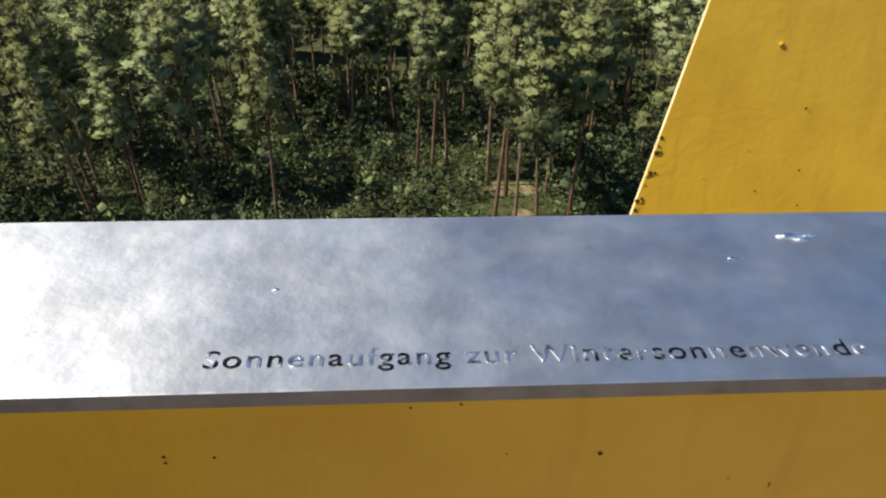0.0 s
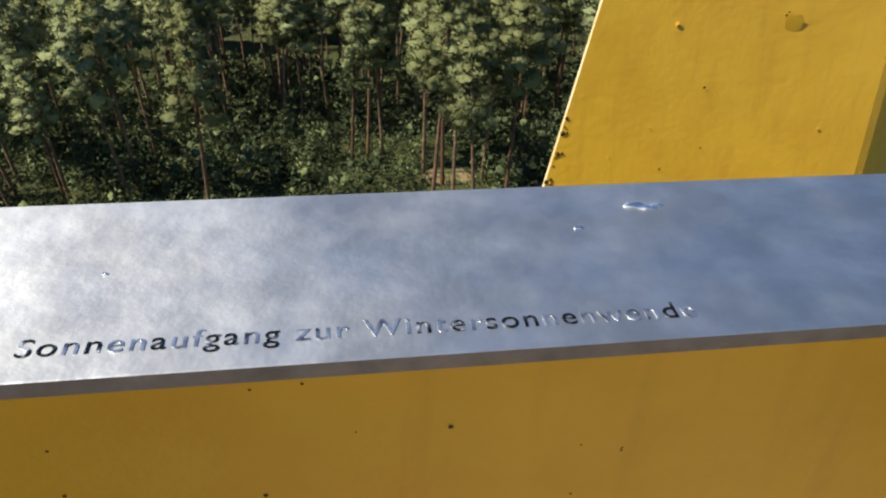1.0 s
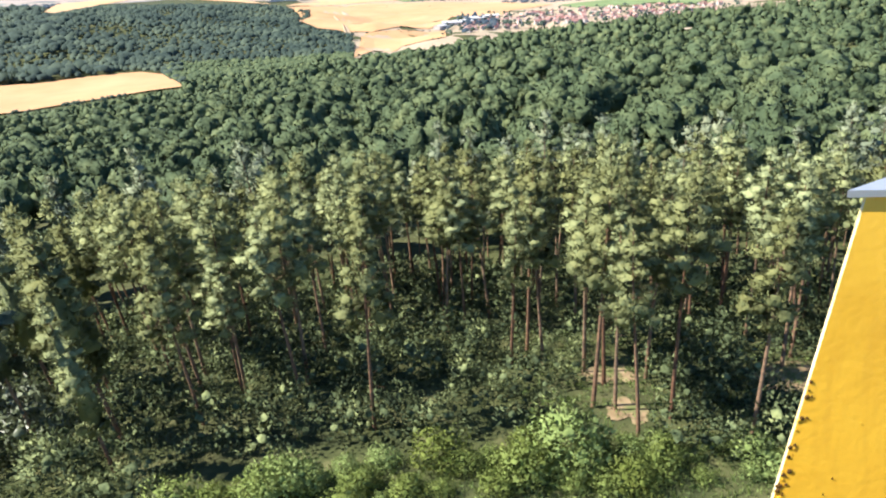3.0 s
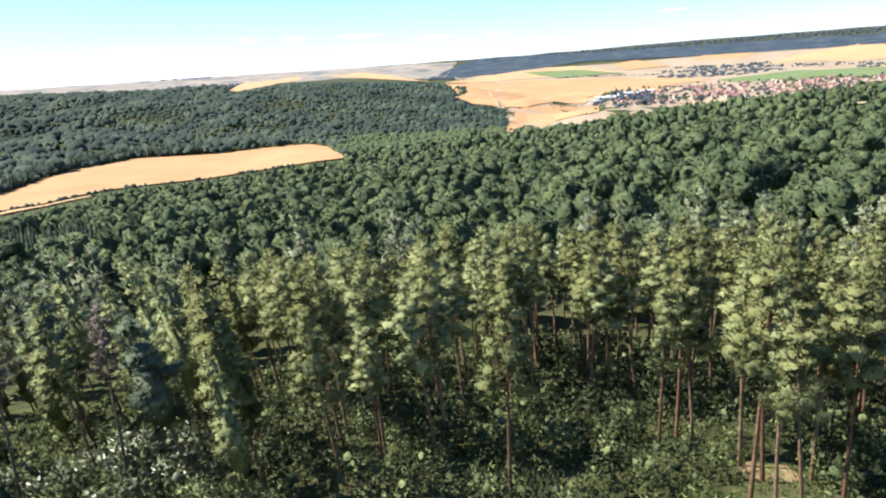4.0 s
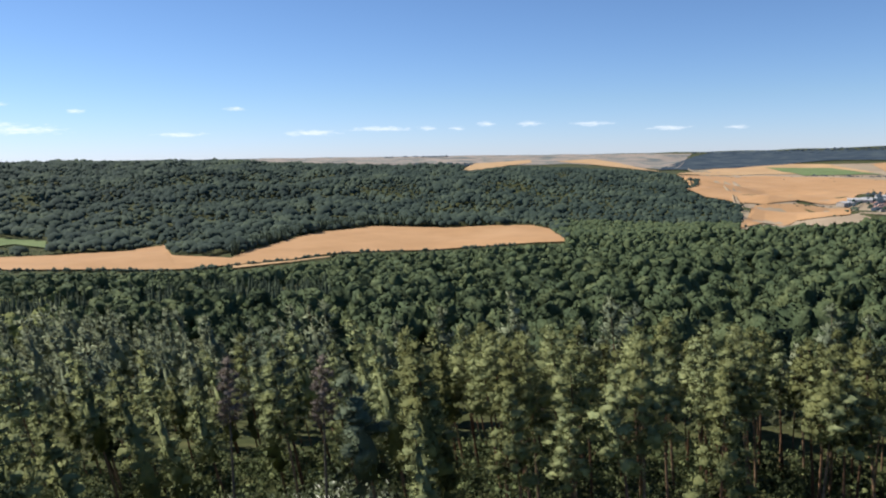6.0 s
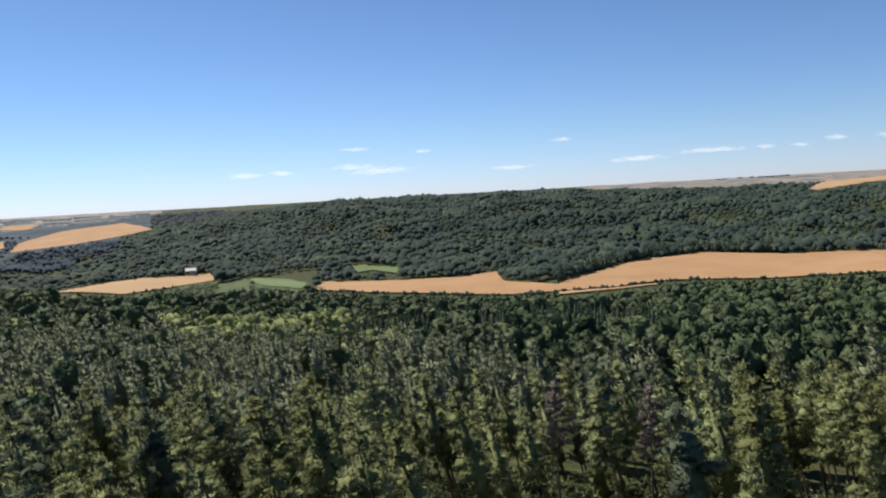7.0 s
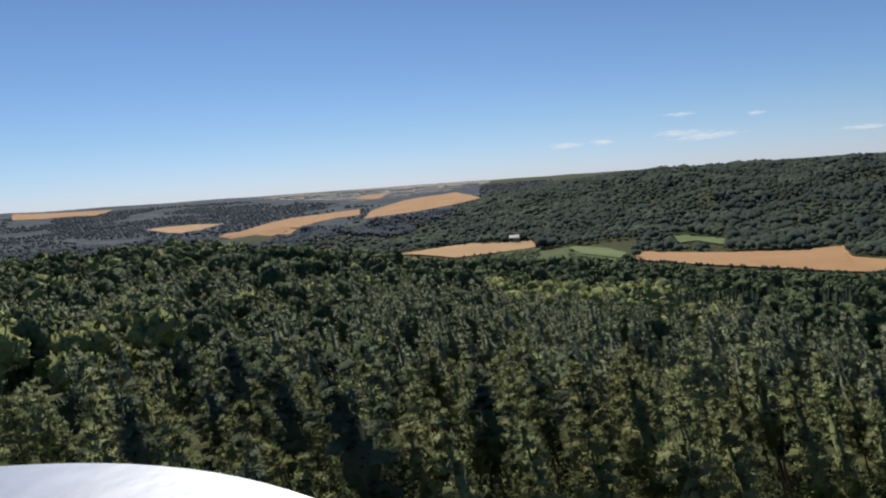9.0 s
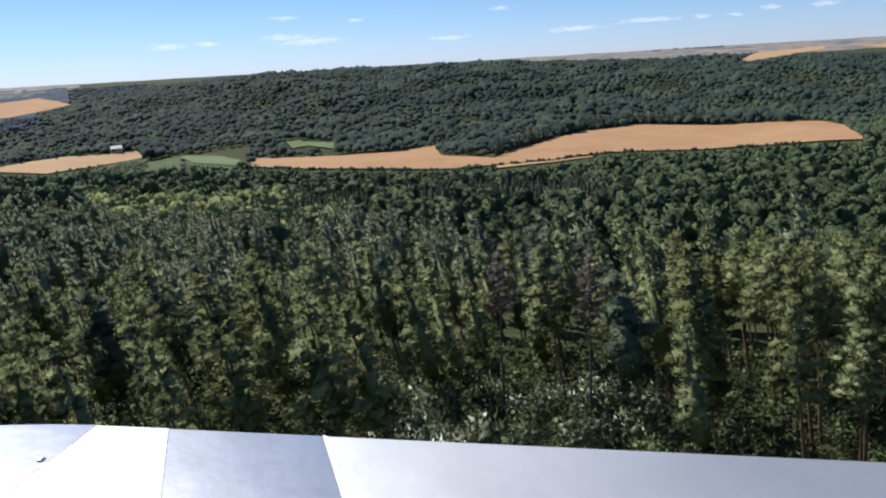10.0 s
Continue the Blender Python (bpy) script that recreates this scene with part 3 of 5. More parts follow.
def prism(name, levels, mat, parent=None):
    verts = [(p.x, p.y, z) for outline, z in levels for p in outline]
    m = len(levels[0][0])
    faces = [(i * m + j, i * m + (j + 1) % m, (i + 1) * m + (j + 1) % m, (i + 1) * m + j) for i in range(len(levels) - 1) for j in range(m)]
    faces += [tuple(range(m - 1, -1, -1)), tuple((len(levels) - 1) * m + j for j in range(m))]
    return mesh_ob(name, verts, faces, mat, parent)


fin = thing("tower_fin", (0, 0, 0), "yellow-painted tower fin with a chipped edge and grey metal cap", "tower")
prism("wall", [(fin_outline(-36), -1.0), (fin_outline(-4.5), FIN_TOP - 4.5), (fin_outline(-2), FIN_TOP - 2.0), (fin_outline(0), FIN_TOP - 0.024)], YELLOW, fin)
fin_wall = fin.children[0]
fin_wall.data.materials.append(CREAM)
for p in fin_wall.data.polygons:
    if p.normal.x < -0.8:
        p.material_index = 1
cap_plan = [Vector((0.722, 2.512)), Vector((1.92, 2.548)), Vector((1.92, 2.548)) + FIN_DIR * 3.25, Vector((0.722, 2.512)) + FIN_DIR * 4.2]
prism("cap", [(cap_plan, FIN_TOP - 0.0235), (cap_plan, FIN_TOP)], METAL_FIN, fin)

# bolt heads, blisters and lichen on the fin's face
rng = np.random.default_rng(5)


def fin_face(x, z):
    """A point on the fin's front face, z below the cap."""
    t, c = fin_outline(z)[:2]
    u = (x - t.x) / (c.x - t.x)
    return Vector((x, t.y + (c.y - t.y) * u, FIN_TOP + z))


def blob(bm, at_, size, squash=0.5, seed=0):
    m = Matrix.Translation(at_) @ Matrix.Diagonal((size, size * squash, size, 1))
    made = bmesh.ops.create_icosphere(bm, subdivisions=2, radius=1.0, matrix=m)
    for v in made["verts"]:
        v.co += (v.co - Vector(at_)) * 0.35 * noise.noise(v.co * (0.8 / size) + Vector((seed, 0, 0)))


# the two dark blobs beside the bare patch paint a dent's shaded rim
marks = [(1.018, -0.322, 0.009, "bolt_head"), (1.437, -0.315, 0.034, "bare_patch"), (1.403, -0.29, 0.005, "paint_chip"), (1.41, -0.28, 0.004, "paint_chip"),
         (1.151, -0.538, 0.005, "paint_chip"), (0.972, -0.685, 0.004, "paint_blister"), (0.83, -0.793, 0.004, "paint_blister"), (1.033, -0.842, 0.0045, "paint_chip"), (1.177, -0.762, 0.004, "paint_chip"), (1.201, -0.896, 0.004, "paint_chip"),
         (0.753, -0.998, 0.0045, "paint_chip"), (0.726, -1.058, 0.004, "paint_chip"), (0.982, -1.025, 0.005, "paint_chip"), (0.939, -1.05, 0.004, "paint_chip"), (1.625, -0.695, 0.006, "paint_blister")]
for x, z, s, kind in marks:
    bm = bmesh.new()
    blob(bm, fin_face(x, z), s, {"bare_patch": 0.02, "bolt_head": 0.3, "paint_blister": 0.2, "paint_chip": 0.12}[kind], seed=x * 9)
    part(kind, bm, DIRT if kind == "paint_chip" else YELLOW, fin)
for k in range(60):
    z = float(rng.choice([-0.68, -0.79, -0.9, -0.99, -1.04, -1.09, -1.16, -1.3])) + rng.normal() * 0.018
    bm = bmesh.new()
    blob(bm, fin_face(fin_outline(z)[0].x + 0.003 + 0.028 * rng.random() ** 1.7, z), 0.003 + 0.007 * rng.random() ** 2, 0.3, seed=k)
    part("lichen", bm, DIRT if k % 4 else YELLOW, fin, "dark lichen on the chipped edge")
# chips in the paint of the parapet's inner wall
inner_wall = inset(OUTER, 0.226)
for x, z, s in ((-0.384, -0.142, 0.0018), (-0.381, -0.151, 0.002), (0.072, -0.157, 0.0027), (-0.03, -0.153, 0.0014), (0.257, -0.219, 0.0016), (-0.32, -0.214, 0.0022), (-0.135, -0.242, 0.0025), (0.232, -0.291, 0.0017), (0.248, -0.215, 0.0016), (-0.349, -0.145, 0.0018), (0.2, -0.204, 0.0012), (-0.07, -0.078, 0.0018), (-0.136, -0.081, 0.0016)):
    p = inner_wall[nearest(inner_wall, (x, 0.5))]
    bm = bmesh.new()
    blob(bm, Vector((p.x, p.y, TOP + z)), s, 0.25, seed=x)
    me = bpy.data.meshes.new("paint_chip")
    bm.to_mesh(me)
    bm.free()
    me.materials.append(DIRT)
    tagged(new("paint_chip", me), "small dark chip in yellow wall paint", "paint chip", "chips in the wall paint")

# dents on the cap that catch the sun, and a rivet on the curved sheet
for x, y, s in ((0.292, 0.731, 0.013), (0.306, 0.727, 0.011), (0.318, 0.733, 0.008), (0.215, 0.685, 0.006), (-0.272, 0.61, 0.004)):
    bm = bmesh.new()
    blob(bm, Vector((x, y, TOP)), s, 0.45, seed=s * 900)
    for v in bm.verts:
        v.co.z = TOP + (v.co.z - TOP) * 0.3 + 0.0006
    for f in bm.faces:
        f.smooth = True
    part("dent", bm, POLISHED, caps[0], "small shiny dent")
bm = bmesh.new()
blob(bm, Vector((-1.832, -0.316, TOP + 0.001)), 0.005, 1.0)
for v in bm.verts:
    v.co.z = TOP + (v.co.z - TOP) * 0.4 + 0.002
part("rivet", bm, METAL_CORNER, caps[4], "dull rivet head")

# the inscription along the front sheet
words = bpy.data.curves.new("inscription", "FONT")
words.body, words.size, words.extrude, words.offset, words.space_character = "Sonnenaufgang zur Wintersonnenwende", 1.0, 0.01, 0.002, 1.14
tmp = new("tmp", words)
bpy.context.view_layer.update()
text_mesh = bpy.data.meshes.new_from_object(tmp.evaluated_get(bpy.context.evaluated_depsgraph_get()))
bpy.data.objects.remove(tmp)
co = np.empty(len(text_mesh.vertices) * 3)
text_mesh.vertices.foreach_get("co", co)
co = co.reshape(-1, 3)
long = 0.612 / (co[:, 0].max() - co[:, 0].min())
co[:, 0] = (co[:, 0] - co[:, 0].min()) * long
co[:, 1] *= 0.0325
co[:, 2] = (co[:, 2] > 0) * 0.0006
text_mesh.vertices.foreach_set("co", co.ravel())
inscription = thing("inscription", (0, 0, 0), "engraved inscription in small letters with painted dark and bright reflections", "inscription")
inscription.matrix_world = pose(-0.314, 0.4925, TOP + 0.0003, 0, 0, 3.7)
# every letter is a part: the islands of the text that share a stretch of the line
links = list(range(len(co)))


def root_of(i):
    while links[i] != i:
        links[i] = links[links[i]]
        i = links[i]
    return i


for e in text_mesh.edges:
    links[root_of(e.vertices[0])] = root_of(e.vertices[1])
islands = {}
for i in range(len(co)):
    islands.setdefault(root_of(i), []).append(i)
spans = sorted((co[v, 0].min(), co[v, 0].max(), v) for v in islands.values())
letters = []
for lo, hi, v in spans:
    if letters and lo < letters[-1][1] - 0.35 * (hi - lo):
        letters[-1] = (letters[-1][0], max(hi, letters[-1][1]), letters[-1][2] + v)
    else:
        letters.append((lo, hi, v))
DARK = {0, 1, 3, 6, 9, 10, 12, 18, 20, 22, 23, 24, 26, 31}      # letters coloured as if they mirror something dark; the rest as if sky
for count, (lo, hi, v) in enumerate(letters):
    index = {q: i for i, q in enumerate(v)}
    faces = [[index[q] for q in p.vertices] for p in text_mesh.polygons if p.vertices[0] in index]
    mesh_ob("letter", co[v], faces, LETTER if count in DARK else LETTER_SHEEN, inscription)


# ---- trees ----
# every piece of a plant is (points, triangles, normals); the normals of foliage point out of its clump, as light falls on a mass of leaves
def unit(v):
    return v / (np.linalg.norm(v, axis=-1, keepdims=True) + 1e-9)


def tube(path, radii, sides):
    path = np.array(path, float)
    ang = np.linspace(0, 2 * np.pi, sides, endpoint=False)
    ring_ = np.stack([np.cos(ang), np.sin(ang), 0 * ang], 1)
    pts = np.concatenate([p + r * ring_ for p, r in zip(path, radii)])
    tris = []
    for i in range(len(path) - 1):
        for j in range(sides):
            a, b, c, d = i * sides + j, i * sides + (j + 1) % sides, (i + 1) * sides + j, (i + 1) * sides + (j + 1) % sides
            tris += [(a, b, d), (a, d, c)]
    return pts, np.array(tris), np.tile(ring_, (len(path), 1))


def merge(bits):
    pts, tris, nrm, base = [], [], [], 0
    for p, t, n_ in bits:
        pts.append(p)
        tris.append(np.asarray(t) + base)
        nrm.append(n_)
        base += len(p)
    return np.concatenate(pts), np.concatenate(tris), np.concatenate(nrm)


def tufts(rng, centre, radii, count, length, width, up=0.4, spread=0.6):
    """Loose sprays of foliage: slim triangles that point outwards from the shell of an ellipsoid."""
    d = unit(rng.normal(size=(count, 3)))
    p = np.asarray(centre) + d * np.asarray(radii) * (0.5 + 0.5 * rng.random((count, 1)) ** 0.7)
    way = unit(d * 0.8 + rng.normal(size=(count, 3)) * spread + np.array([0, 0, up]))
    side = unit(np.cross(way, rng.normal(size=(count, 3))))
    L = length * (0.6 + 0.8 * rng.random((count, 1)))
    W = width * (0.6 + 0.8 * rng.random((count, 1)))
    out = unit(d + np.array([0, 0, 0.3]) + 0.2 * rng.normal(size=(count, 3)))
    face = np.cross(2 * side * W, way * L)
    side = np.where((face * out).sum(1, keepdims=True) < 0, -side, side)
    pts = np.stack([p - side * W * 0.5 - way * L * 0.3, p + side * W * 0.5 - way * L * 0.3, p + way * L * 0.7], 1).reshape(-1, 3)
    return pts, np.arange(3 * count).reshape(-1, 3), np.repeat(out, 3, axis=0)


def ball(level, floor):
    """Unit ball (points, triangles) without the faces below floor."""
    bm = bmesh.new()
    bmesh.ops.create_icosphere(bm, subdivisions=level, radius=1.0)
    p = np.array([v.co[:] for v in bm.verts])
    t = np.array([[v.index for v in f.verts] for f in bm.faces])
    bm.free()
    t = t[p[t].mean(1)[:, 2] > floor]
    used = np.unique(t)
    return p[used], np.searchsorted(used, t)


HALF = ball(1, -0.45)
PAD = ball(2, -0.6)
DOME_LOW, DOME_FAR, DOME = ball(1, -0.2), ball(2, -0.2), ball(3, -0.2)


def normals_of(p, t):
    n_ = np.zeros_like(p)
    face = np.cross(p[t[:, 1]] - p[t[:, 0]], p[t[:, 2]] - p[t[:, 0]])
    for c in range(3):
        np.add.at(n_, t[:, c], face)
    return unit(n_)


def billow(rng, fine, centre, radii, lumps, deep=0.3, tight=0.4, rough=0.06, blend=0.5, ruffle=0.0):
    """A leafy mass that billows: a ball swollen into rounded lumps, uneven all over."""
    d = fine[0]
    ways = unit(rng.normal(size=(lumps, 3)) + [0, 0, 0.35])
    near = np.arccos(np.clip(d @ ways.T, -1, 1)) / (tight * (0.75 + 0.5 * rng.random(lumps)))
    f = (1 - deep) + deep * 1.25 * np.exp(-near ** 2).max(1) + rough * rng.normal(size=len(d))
    p = d * np.asarray(radii) * f[:, None]
    n_ = unit(normals_of(p, fine[1]) * blend + unit(d / np.asarray(radii)) * (1 - blend) + ruffle * rng.normal(size=d.shape))
    return p + np.asarray(centre), fine[1], n_


def lumpy(seed, radii, move=(0, 0, 0), fine=HALF, rough=0.25):
    rng = np.random.default_rng(seed)
    p = fine[0] * np.asarray(radii) * (1 + rough * rng.normal(size=(len(fine[0]), 1))) + np.asarray(move)
    return p, fine[1], unit(fine[0] / np.asarray(radii))


def rounded(tree, axis=(0, 0), amount=0.5):
    """Turns foliage normals towards the tree's own outside, so that the crown shades as one body."""
    p, t, n_ = tree
    zlo, zhi = p[:, 2].min(), p[:, 2].max()
    out = np.stack([p[:, 0] - axis[0], p[:, 1] - axis[1], (p[:, 2] - (zlo + 0.35 * (zhi - zlo))) * 0.5], 1)
    return p, t, unit(n_ * (1 - amount) + unit(out) * amount)


def pad(rng, c, r, flat, fine, sprays, length, width):
    """One tuft of needles at the end of a bough: a small dark heart inside many short sprays."""
    body = billow(rng, fine, c, (r * 0.64, r * 0.64, r * 0.64 * flat), 6, 0.4, 0.5, 0.16, 0.5, 0.45)
    d = unit(rng.normal(size=(sprays, 3)) + [0, 0, 0.15])
    p = np.asarray(c) + d * np.array((r, r, r * flat)) * (0.62 + 0.42 * rng.random((sprays, 1)))
    way = unit(d * 0.9 + rng.normal(size=d.shape) * 0.45 + [0, 0, 0.55])
    side = unit(np.cross(way, d + 0.5 * rng.normal(size=d.shape)))
    out = unit(d + 0.25 * rng.normal(size=d.shape) + [0, 0, 0.1])
    L, W = length * (0.6 + 0.8 * rng.random((sprays, 1))), width * (0.6 + 0.8 * rng.random((sprays, 1)))
    side = np.where((np.cross(side, way) * out).sum(1, keepdims=True) < 0, -side, side)
    pts = np.stack([p - side * W * 0.5 - way * L * 0.35, p + side * W * 0.5 - way * L * 0.35, p + way * L * 0.65], 1).reshape(-1, 3)
    return [body, (pts, np.arange(3 * sprays).reshape(-1, 3), np.repeat(out, 3, axis=0))]


def pine(seed, h=18.5, start=0.56, levels=11, wide=1.0, fine=PAD, sprays=95, length=0.25, width=0.085, sides=7, bare=6, inner=0.6, plump=1.0, core=0.0):
    """Trunk and crown of a Scots pine: bare lower stem, boughs that end in tufts of needles above."""
    rng = np.random.default_rng(seed)
    bend = rng.normal(size=2) * 0.35
    zs = np.linspace(0, 1, 8)
    stem = np.stack([bend[0] * np.sin(zs * 2.5) * zs, bend[1] * np.sin(zs * 2.2) * zs, zs * h * 0.97], 1)
    wood = [tube(stem, 0.145 * (1 - zs) ** 0.8 + 0.02, sides)]
    leaves = []
    start += 0.06 * rng.normal()
    wide *= 0.85 + 0.35 * rng.random()
    one_side = rng.random() * 6.28

    def root_at(z):
        return np.array([np.interp(z, stem[:, 2], stem[:, 0]), np.interp(z, stem[:, 2], stem[:, 1]), z])

    turn_ = rng.random() * 6.28
    for lev in range(levels):
        u = (lev + 0.2 + 0.6 * rng.random()) / levels
        girth = wide * (2.0 * (1 - u) ** 0.7 * min(1.0, 0.6 + 1.5 * u) + 0.12)
        for j in range(4 if u < 0.55 else 3 if u < 0.85 else 2):
            turn_ += 1.75 + 0.5 * rng.normal()
            reach = girth * (0.4 + 0.75 * rng.random()) * (1 + 0.3 * math.cos(turn_ - one_side))
            root = root_at(h * (start + (0.97 - start) * u) + 0.4 * rng.normal())
            c = root + np.array([math.cos(turn_) * reach, math.sin(turn_) * reach, reach * (0.1 + 0.6 * u) + 0.1])
            if sides > 4:
                wood.append(tube([root, (root + c) / 2 + [0, 0, -0.08], c], [0.05, 0.035, 0.012], 3))
            r = (0.42 + 0.38 * rng.random()) * (1.2 - 0.4 * u) * wide * plump
            leaves += pad(rng, c, r, 0.62 + 0.3 * rng.random(), fine, sprays, length, width)
            if rng.random() < inner:
                leaves += pad(rng, (root + c) / 2 + rng.normal(size=3) * 0.15, r * 0.8, 0.7, fine, sprays // 2, length, width)
    if core:      # the dense shaded heart of a crown in a close stand
        us = np.linspace(0, 0.8, 6)
        girths = wide * (2.0 * (1 - us / 0.82) ** 0.6 * np.minimum(1.0, 0.6 + 1.5 * us) + 0.02) * core
        body, tris, out = tube(np.array([root_at(h * (start + (0.97 - start) * u)) for u in us]), girths, 6)
        middle = np.repeat(np.array([root_at(h * (start + (0.97 - start) * u)) for u in us]), 6, axis=0)
        leaves.append((middle + (body - middle) * (1 + 0.35 * rng.normal(size=(len(body), 1))) + rng.normal(size=body.shape) * [0, 0, 0.25], tris, unit(out + [0, 0, 0.2])))
    leaves += pad(rng, stem[-1] + [0, 0, 0.1], 0.4 * wide, 1.3, fine, sprays, length, width)
    for i in range(bare):
        z = h * (start - 0.03 - 0.05 * i)
        a = rng.random() * 6.28
        wood.append(tube([root_at(z), root_at(z) + np.array([math.cos(a), math.sin(a), 0.15]) * (0.5 + 0.8 * rng.random())], [0.025, 0.008], 3))
    return merge(wood), rounded(merge(leaves), amount=0.78 if core else 0.62)


def spruce(seed, h=17.0):
    """A slim dark spruce: tiers of drooping sprays on a narrow cone."""
    rng = np.random.default_rng(seed)
    zs = np.linspace(0.15, 1.0, 6) * h
    cone = tube(np.stack([0 * zs, 0 * zs, zs], 1), 1.9 * (1.02 - zs / h), 6)
    bits = [cone]
    for k in range(9):
        u = (k + 0.5) / 9
        r = 2.3 * (1 - u)
        bits.append(tufts(rng, (0, 0, h * (0.15 + 0.85 * u)), (r, r, 0.5), 6, 1.5 - 0.8 * u, 0.65, -0.3, 0.3))
    return rounded(merge(bits), amount=0.5)


def broadleaf(seed, h=15.0, fine=None, lumps=48, rough=0.075, tight=0.22, sprays=520, size=0.43):
    """A round crown that billows in many lumps, with leafy sprays standing out of it all over."""
    rng = np.random.default_rng(seed)
    R, Rz = 3.5 + 1.5 * rng.random(), 4.0 + 1.3 * rng.random()
    radii = np.array((R, R * (0.8 + 0.35 * rng.random()), Rz))
    centre = (0.4 * rng.normal(), 0.4 * rng.normal(), h - Rz)
    p, t, n_ = billow(rng, DOME if fine is None else fine, centre, radii, lumps, 0.36, tight, rough, 0.85, 0.4)
    if not sprays:
        return p, t, n_
    f = t[rng.integers(len(t), size=sprays)]
    w = rng.dirichlet((1, 1, 1), sprays)[:, :, None]
    root, out = (p[f] * w).sum(1), unit((n_[f] * w).sum(1))
    way = unit(out * 0.55 + 0.55 * rng.normal(size=root.shape) + [0, 0, 0.35])
    side = unit(np.cross(way, out + 0.4 * rng.normal(size=root.shape)))
    side = np.where((np.cross(side, way) * out).sum(1, keepdims=True) < 0, -side, side)
    L, W = size * (0.6 + 0.9 * rng.random((sprays, 1))), size * (0.45 + 0.5 * rng.random((sprays, 1)))
    pts = np.stack([root - side * W - way * L * 0.3, root + side * W - way * L * 0.3, root + way * L], 1).reshape(-1, 3)
    lit = unit(out + 0.42 * rng.normal(size=root.shape))
    return merge([(p, t, n_), (pts, np.arange(3 * sprays).reshape(-1, 3), np.repeat(lit, 3, axis=0))])


def far_tree(seed, h=14.0):
    rng = np.random.default_rng(seed)
    w = 4.6 + 2.8 * rng.random()
    p, t, n_ = lumpy(seed, (w, w * (0.75 + 0.4 * rng.random()), 5.4), (0, 0, h - 5.0), HALF, 0.2)
    return p, t, unit(n_ * 0.55 + np.array([0, 0, 0.45]))


def far_clump(seed):
    """A flat heap of tree tops far away."""
    rng = np.random.default_rng(seed)
    return billow(rng, HALF, (0, 0, 3.0), (17 + 6 * rng.random(), 15 + 5 * rng.random(), 8.5), 7, 0.3, 0.5, 0.08, 0.5)


def bush(seed, r=1.6, count=420, leaf=0.3, body=HALF, heads=6):
    """A leafy shrub: a few rounded masses with leaves that fray them."""
    rng = np.random.default_rng(seed)
    bits = []
    for i in range(heads):
        a, u = i * 2.4, (i + 0.5 * rng.random()) / heads
        q = r * 0.75 * math.sqrt(1 - 0.8 * u)
        c = np.array((math.cos(a) * q, math.sin(a) * q, r * (0.3 + 0.95 * u)))
        k = r * (0.42 + 0.25 * rng.random())
        bits.append(billow(rng, body, c, (k * 0.32, k * 0.32, k * 0.3), 6, 0.4, 0.5, 0.16, 0.5, 0.4))
        bits.append(tufts(rng, c, (k * 1.05, k * 1.05, k), count // heads, leaf, leaf * 0.62, 0.5))
    return rounded(merge(bits), amount=0.5)


def stamp(bases, x, y, z, size, turn, lean=None):
    """Copies of the base meshes, one at each place, as one set of points, triangles and normals."""
    pts, tris, nrm, off = [], [], [], 0
    which = np.random.default_rng(len(x)).integers(len(bases), size=len(x))
    for b, (p, t, n0) in enumerate(bases):
        s = which == b
        if not s.any():
            continue
        c, n_ = np.cos(turn[s])[:, None], np.sin(turn[s])[:, None]
        both_ = []
        for v in (p, n0):
            q = np.empty((s.sum(), len(p), 3), np.float32)
            q[..., 0] = v[:, 0] * c - v[:, 1] * n_
            q[..., 1] = v[:, 0] * n_ + v[:, 1] * c
            q[..., 2] = v[:, 2]
            both_.append(q)
        q = both_[0]
        q *= size[s][:, None, None]
        if lean is not None:
            q[..., 0] += q[..., 2] * lean[0][s][:, None]
            q[..., 1] += q[..., 2] * lean[1][s][:, None]
        q += np.stack([x[s], y[s], z[s]], 1)[:, None, :]
        pts.append(q.reshape(-1, 3))
        nrm.append(both_[1].reshape(-1, 3))
        tris.append((t[None] + (np.arange(s.sum()) * len(p))[:, None, None] + off).reshape(-1, 3))
        off += s.sum() * len(p)
    return np.concatenate(pts), np.concatenate(tris), np.concatenate(nrm)


def scatter(seed, spacing, d0, d1, b0, b1):
    """Jittered places between two distances and two bearings: x, y, bearing, distance."""
    rng = np.random.default_rng(seed)
    g = np.arange(-d1, d1, spacing)
    x, y = np.meshgrid(g, g)
    x = (x + rng.uniform(-0.42, 0.42, x.shape) * spacing).ravel()
    y = (y + rng.uniform(-0.42, 0.42, y.shape) * spacing).ravel()
    d, a = np.hypot(x, y), np.degrees(np.arctan2(-x, y))
    k = (d > d0) & (d < d1) & (a > b0) & (a < b1)
    return x[k], y[k], a[k], d[k]


def clear(a, d, top):
    """False where a tree would stand in a field or hide one from the platform."""
    ok = np.ones(len(a), bool)
    for poly in OPEN:
        ok &= ~inside(poly, a, d)
        near = np.full(len(a), 1e9)
        for (a0, d0), (a1, d1) in zip(poly, poly[1:] + poly[:1]):
            lo, hi = min(a0, a1), max(a0, a1)
            s = (a >= lo) & (a <= hi)
            if hi - lo > 1e-6:
                near[s] = np.minimum(near[s], d0 + (d1 - d0) * (a[s] - a0) / (a1 - a0))
        s = (near < 1e8) & (d < near)
        edge = np.zeros(len(a))
        nx, ny = -np.sin(np.radians(a)) * np.minimum(near, 4800), np.cos(np.radians(a)) * np.minimum(near, 4800)
        edge = (land(nx, ny) - H) / np.minimum(near, 4800)
        ok &= ~(s & ((top - H) / d > edge + 0.001))
    return ok


SWAY = (-0.08, -0.2)      # the pines lean a little, all the same way


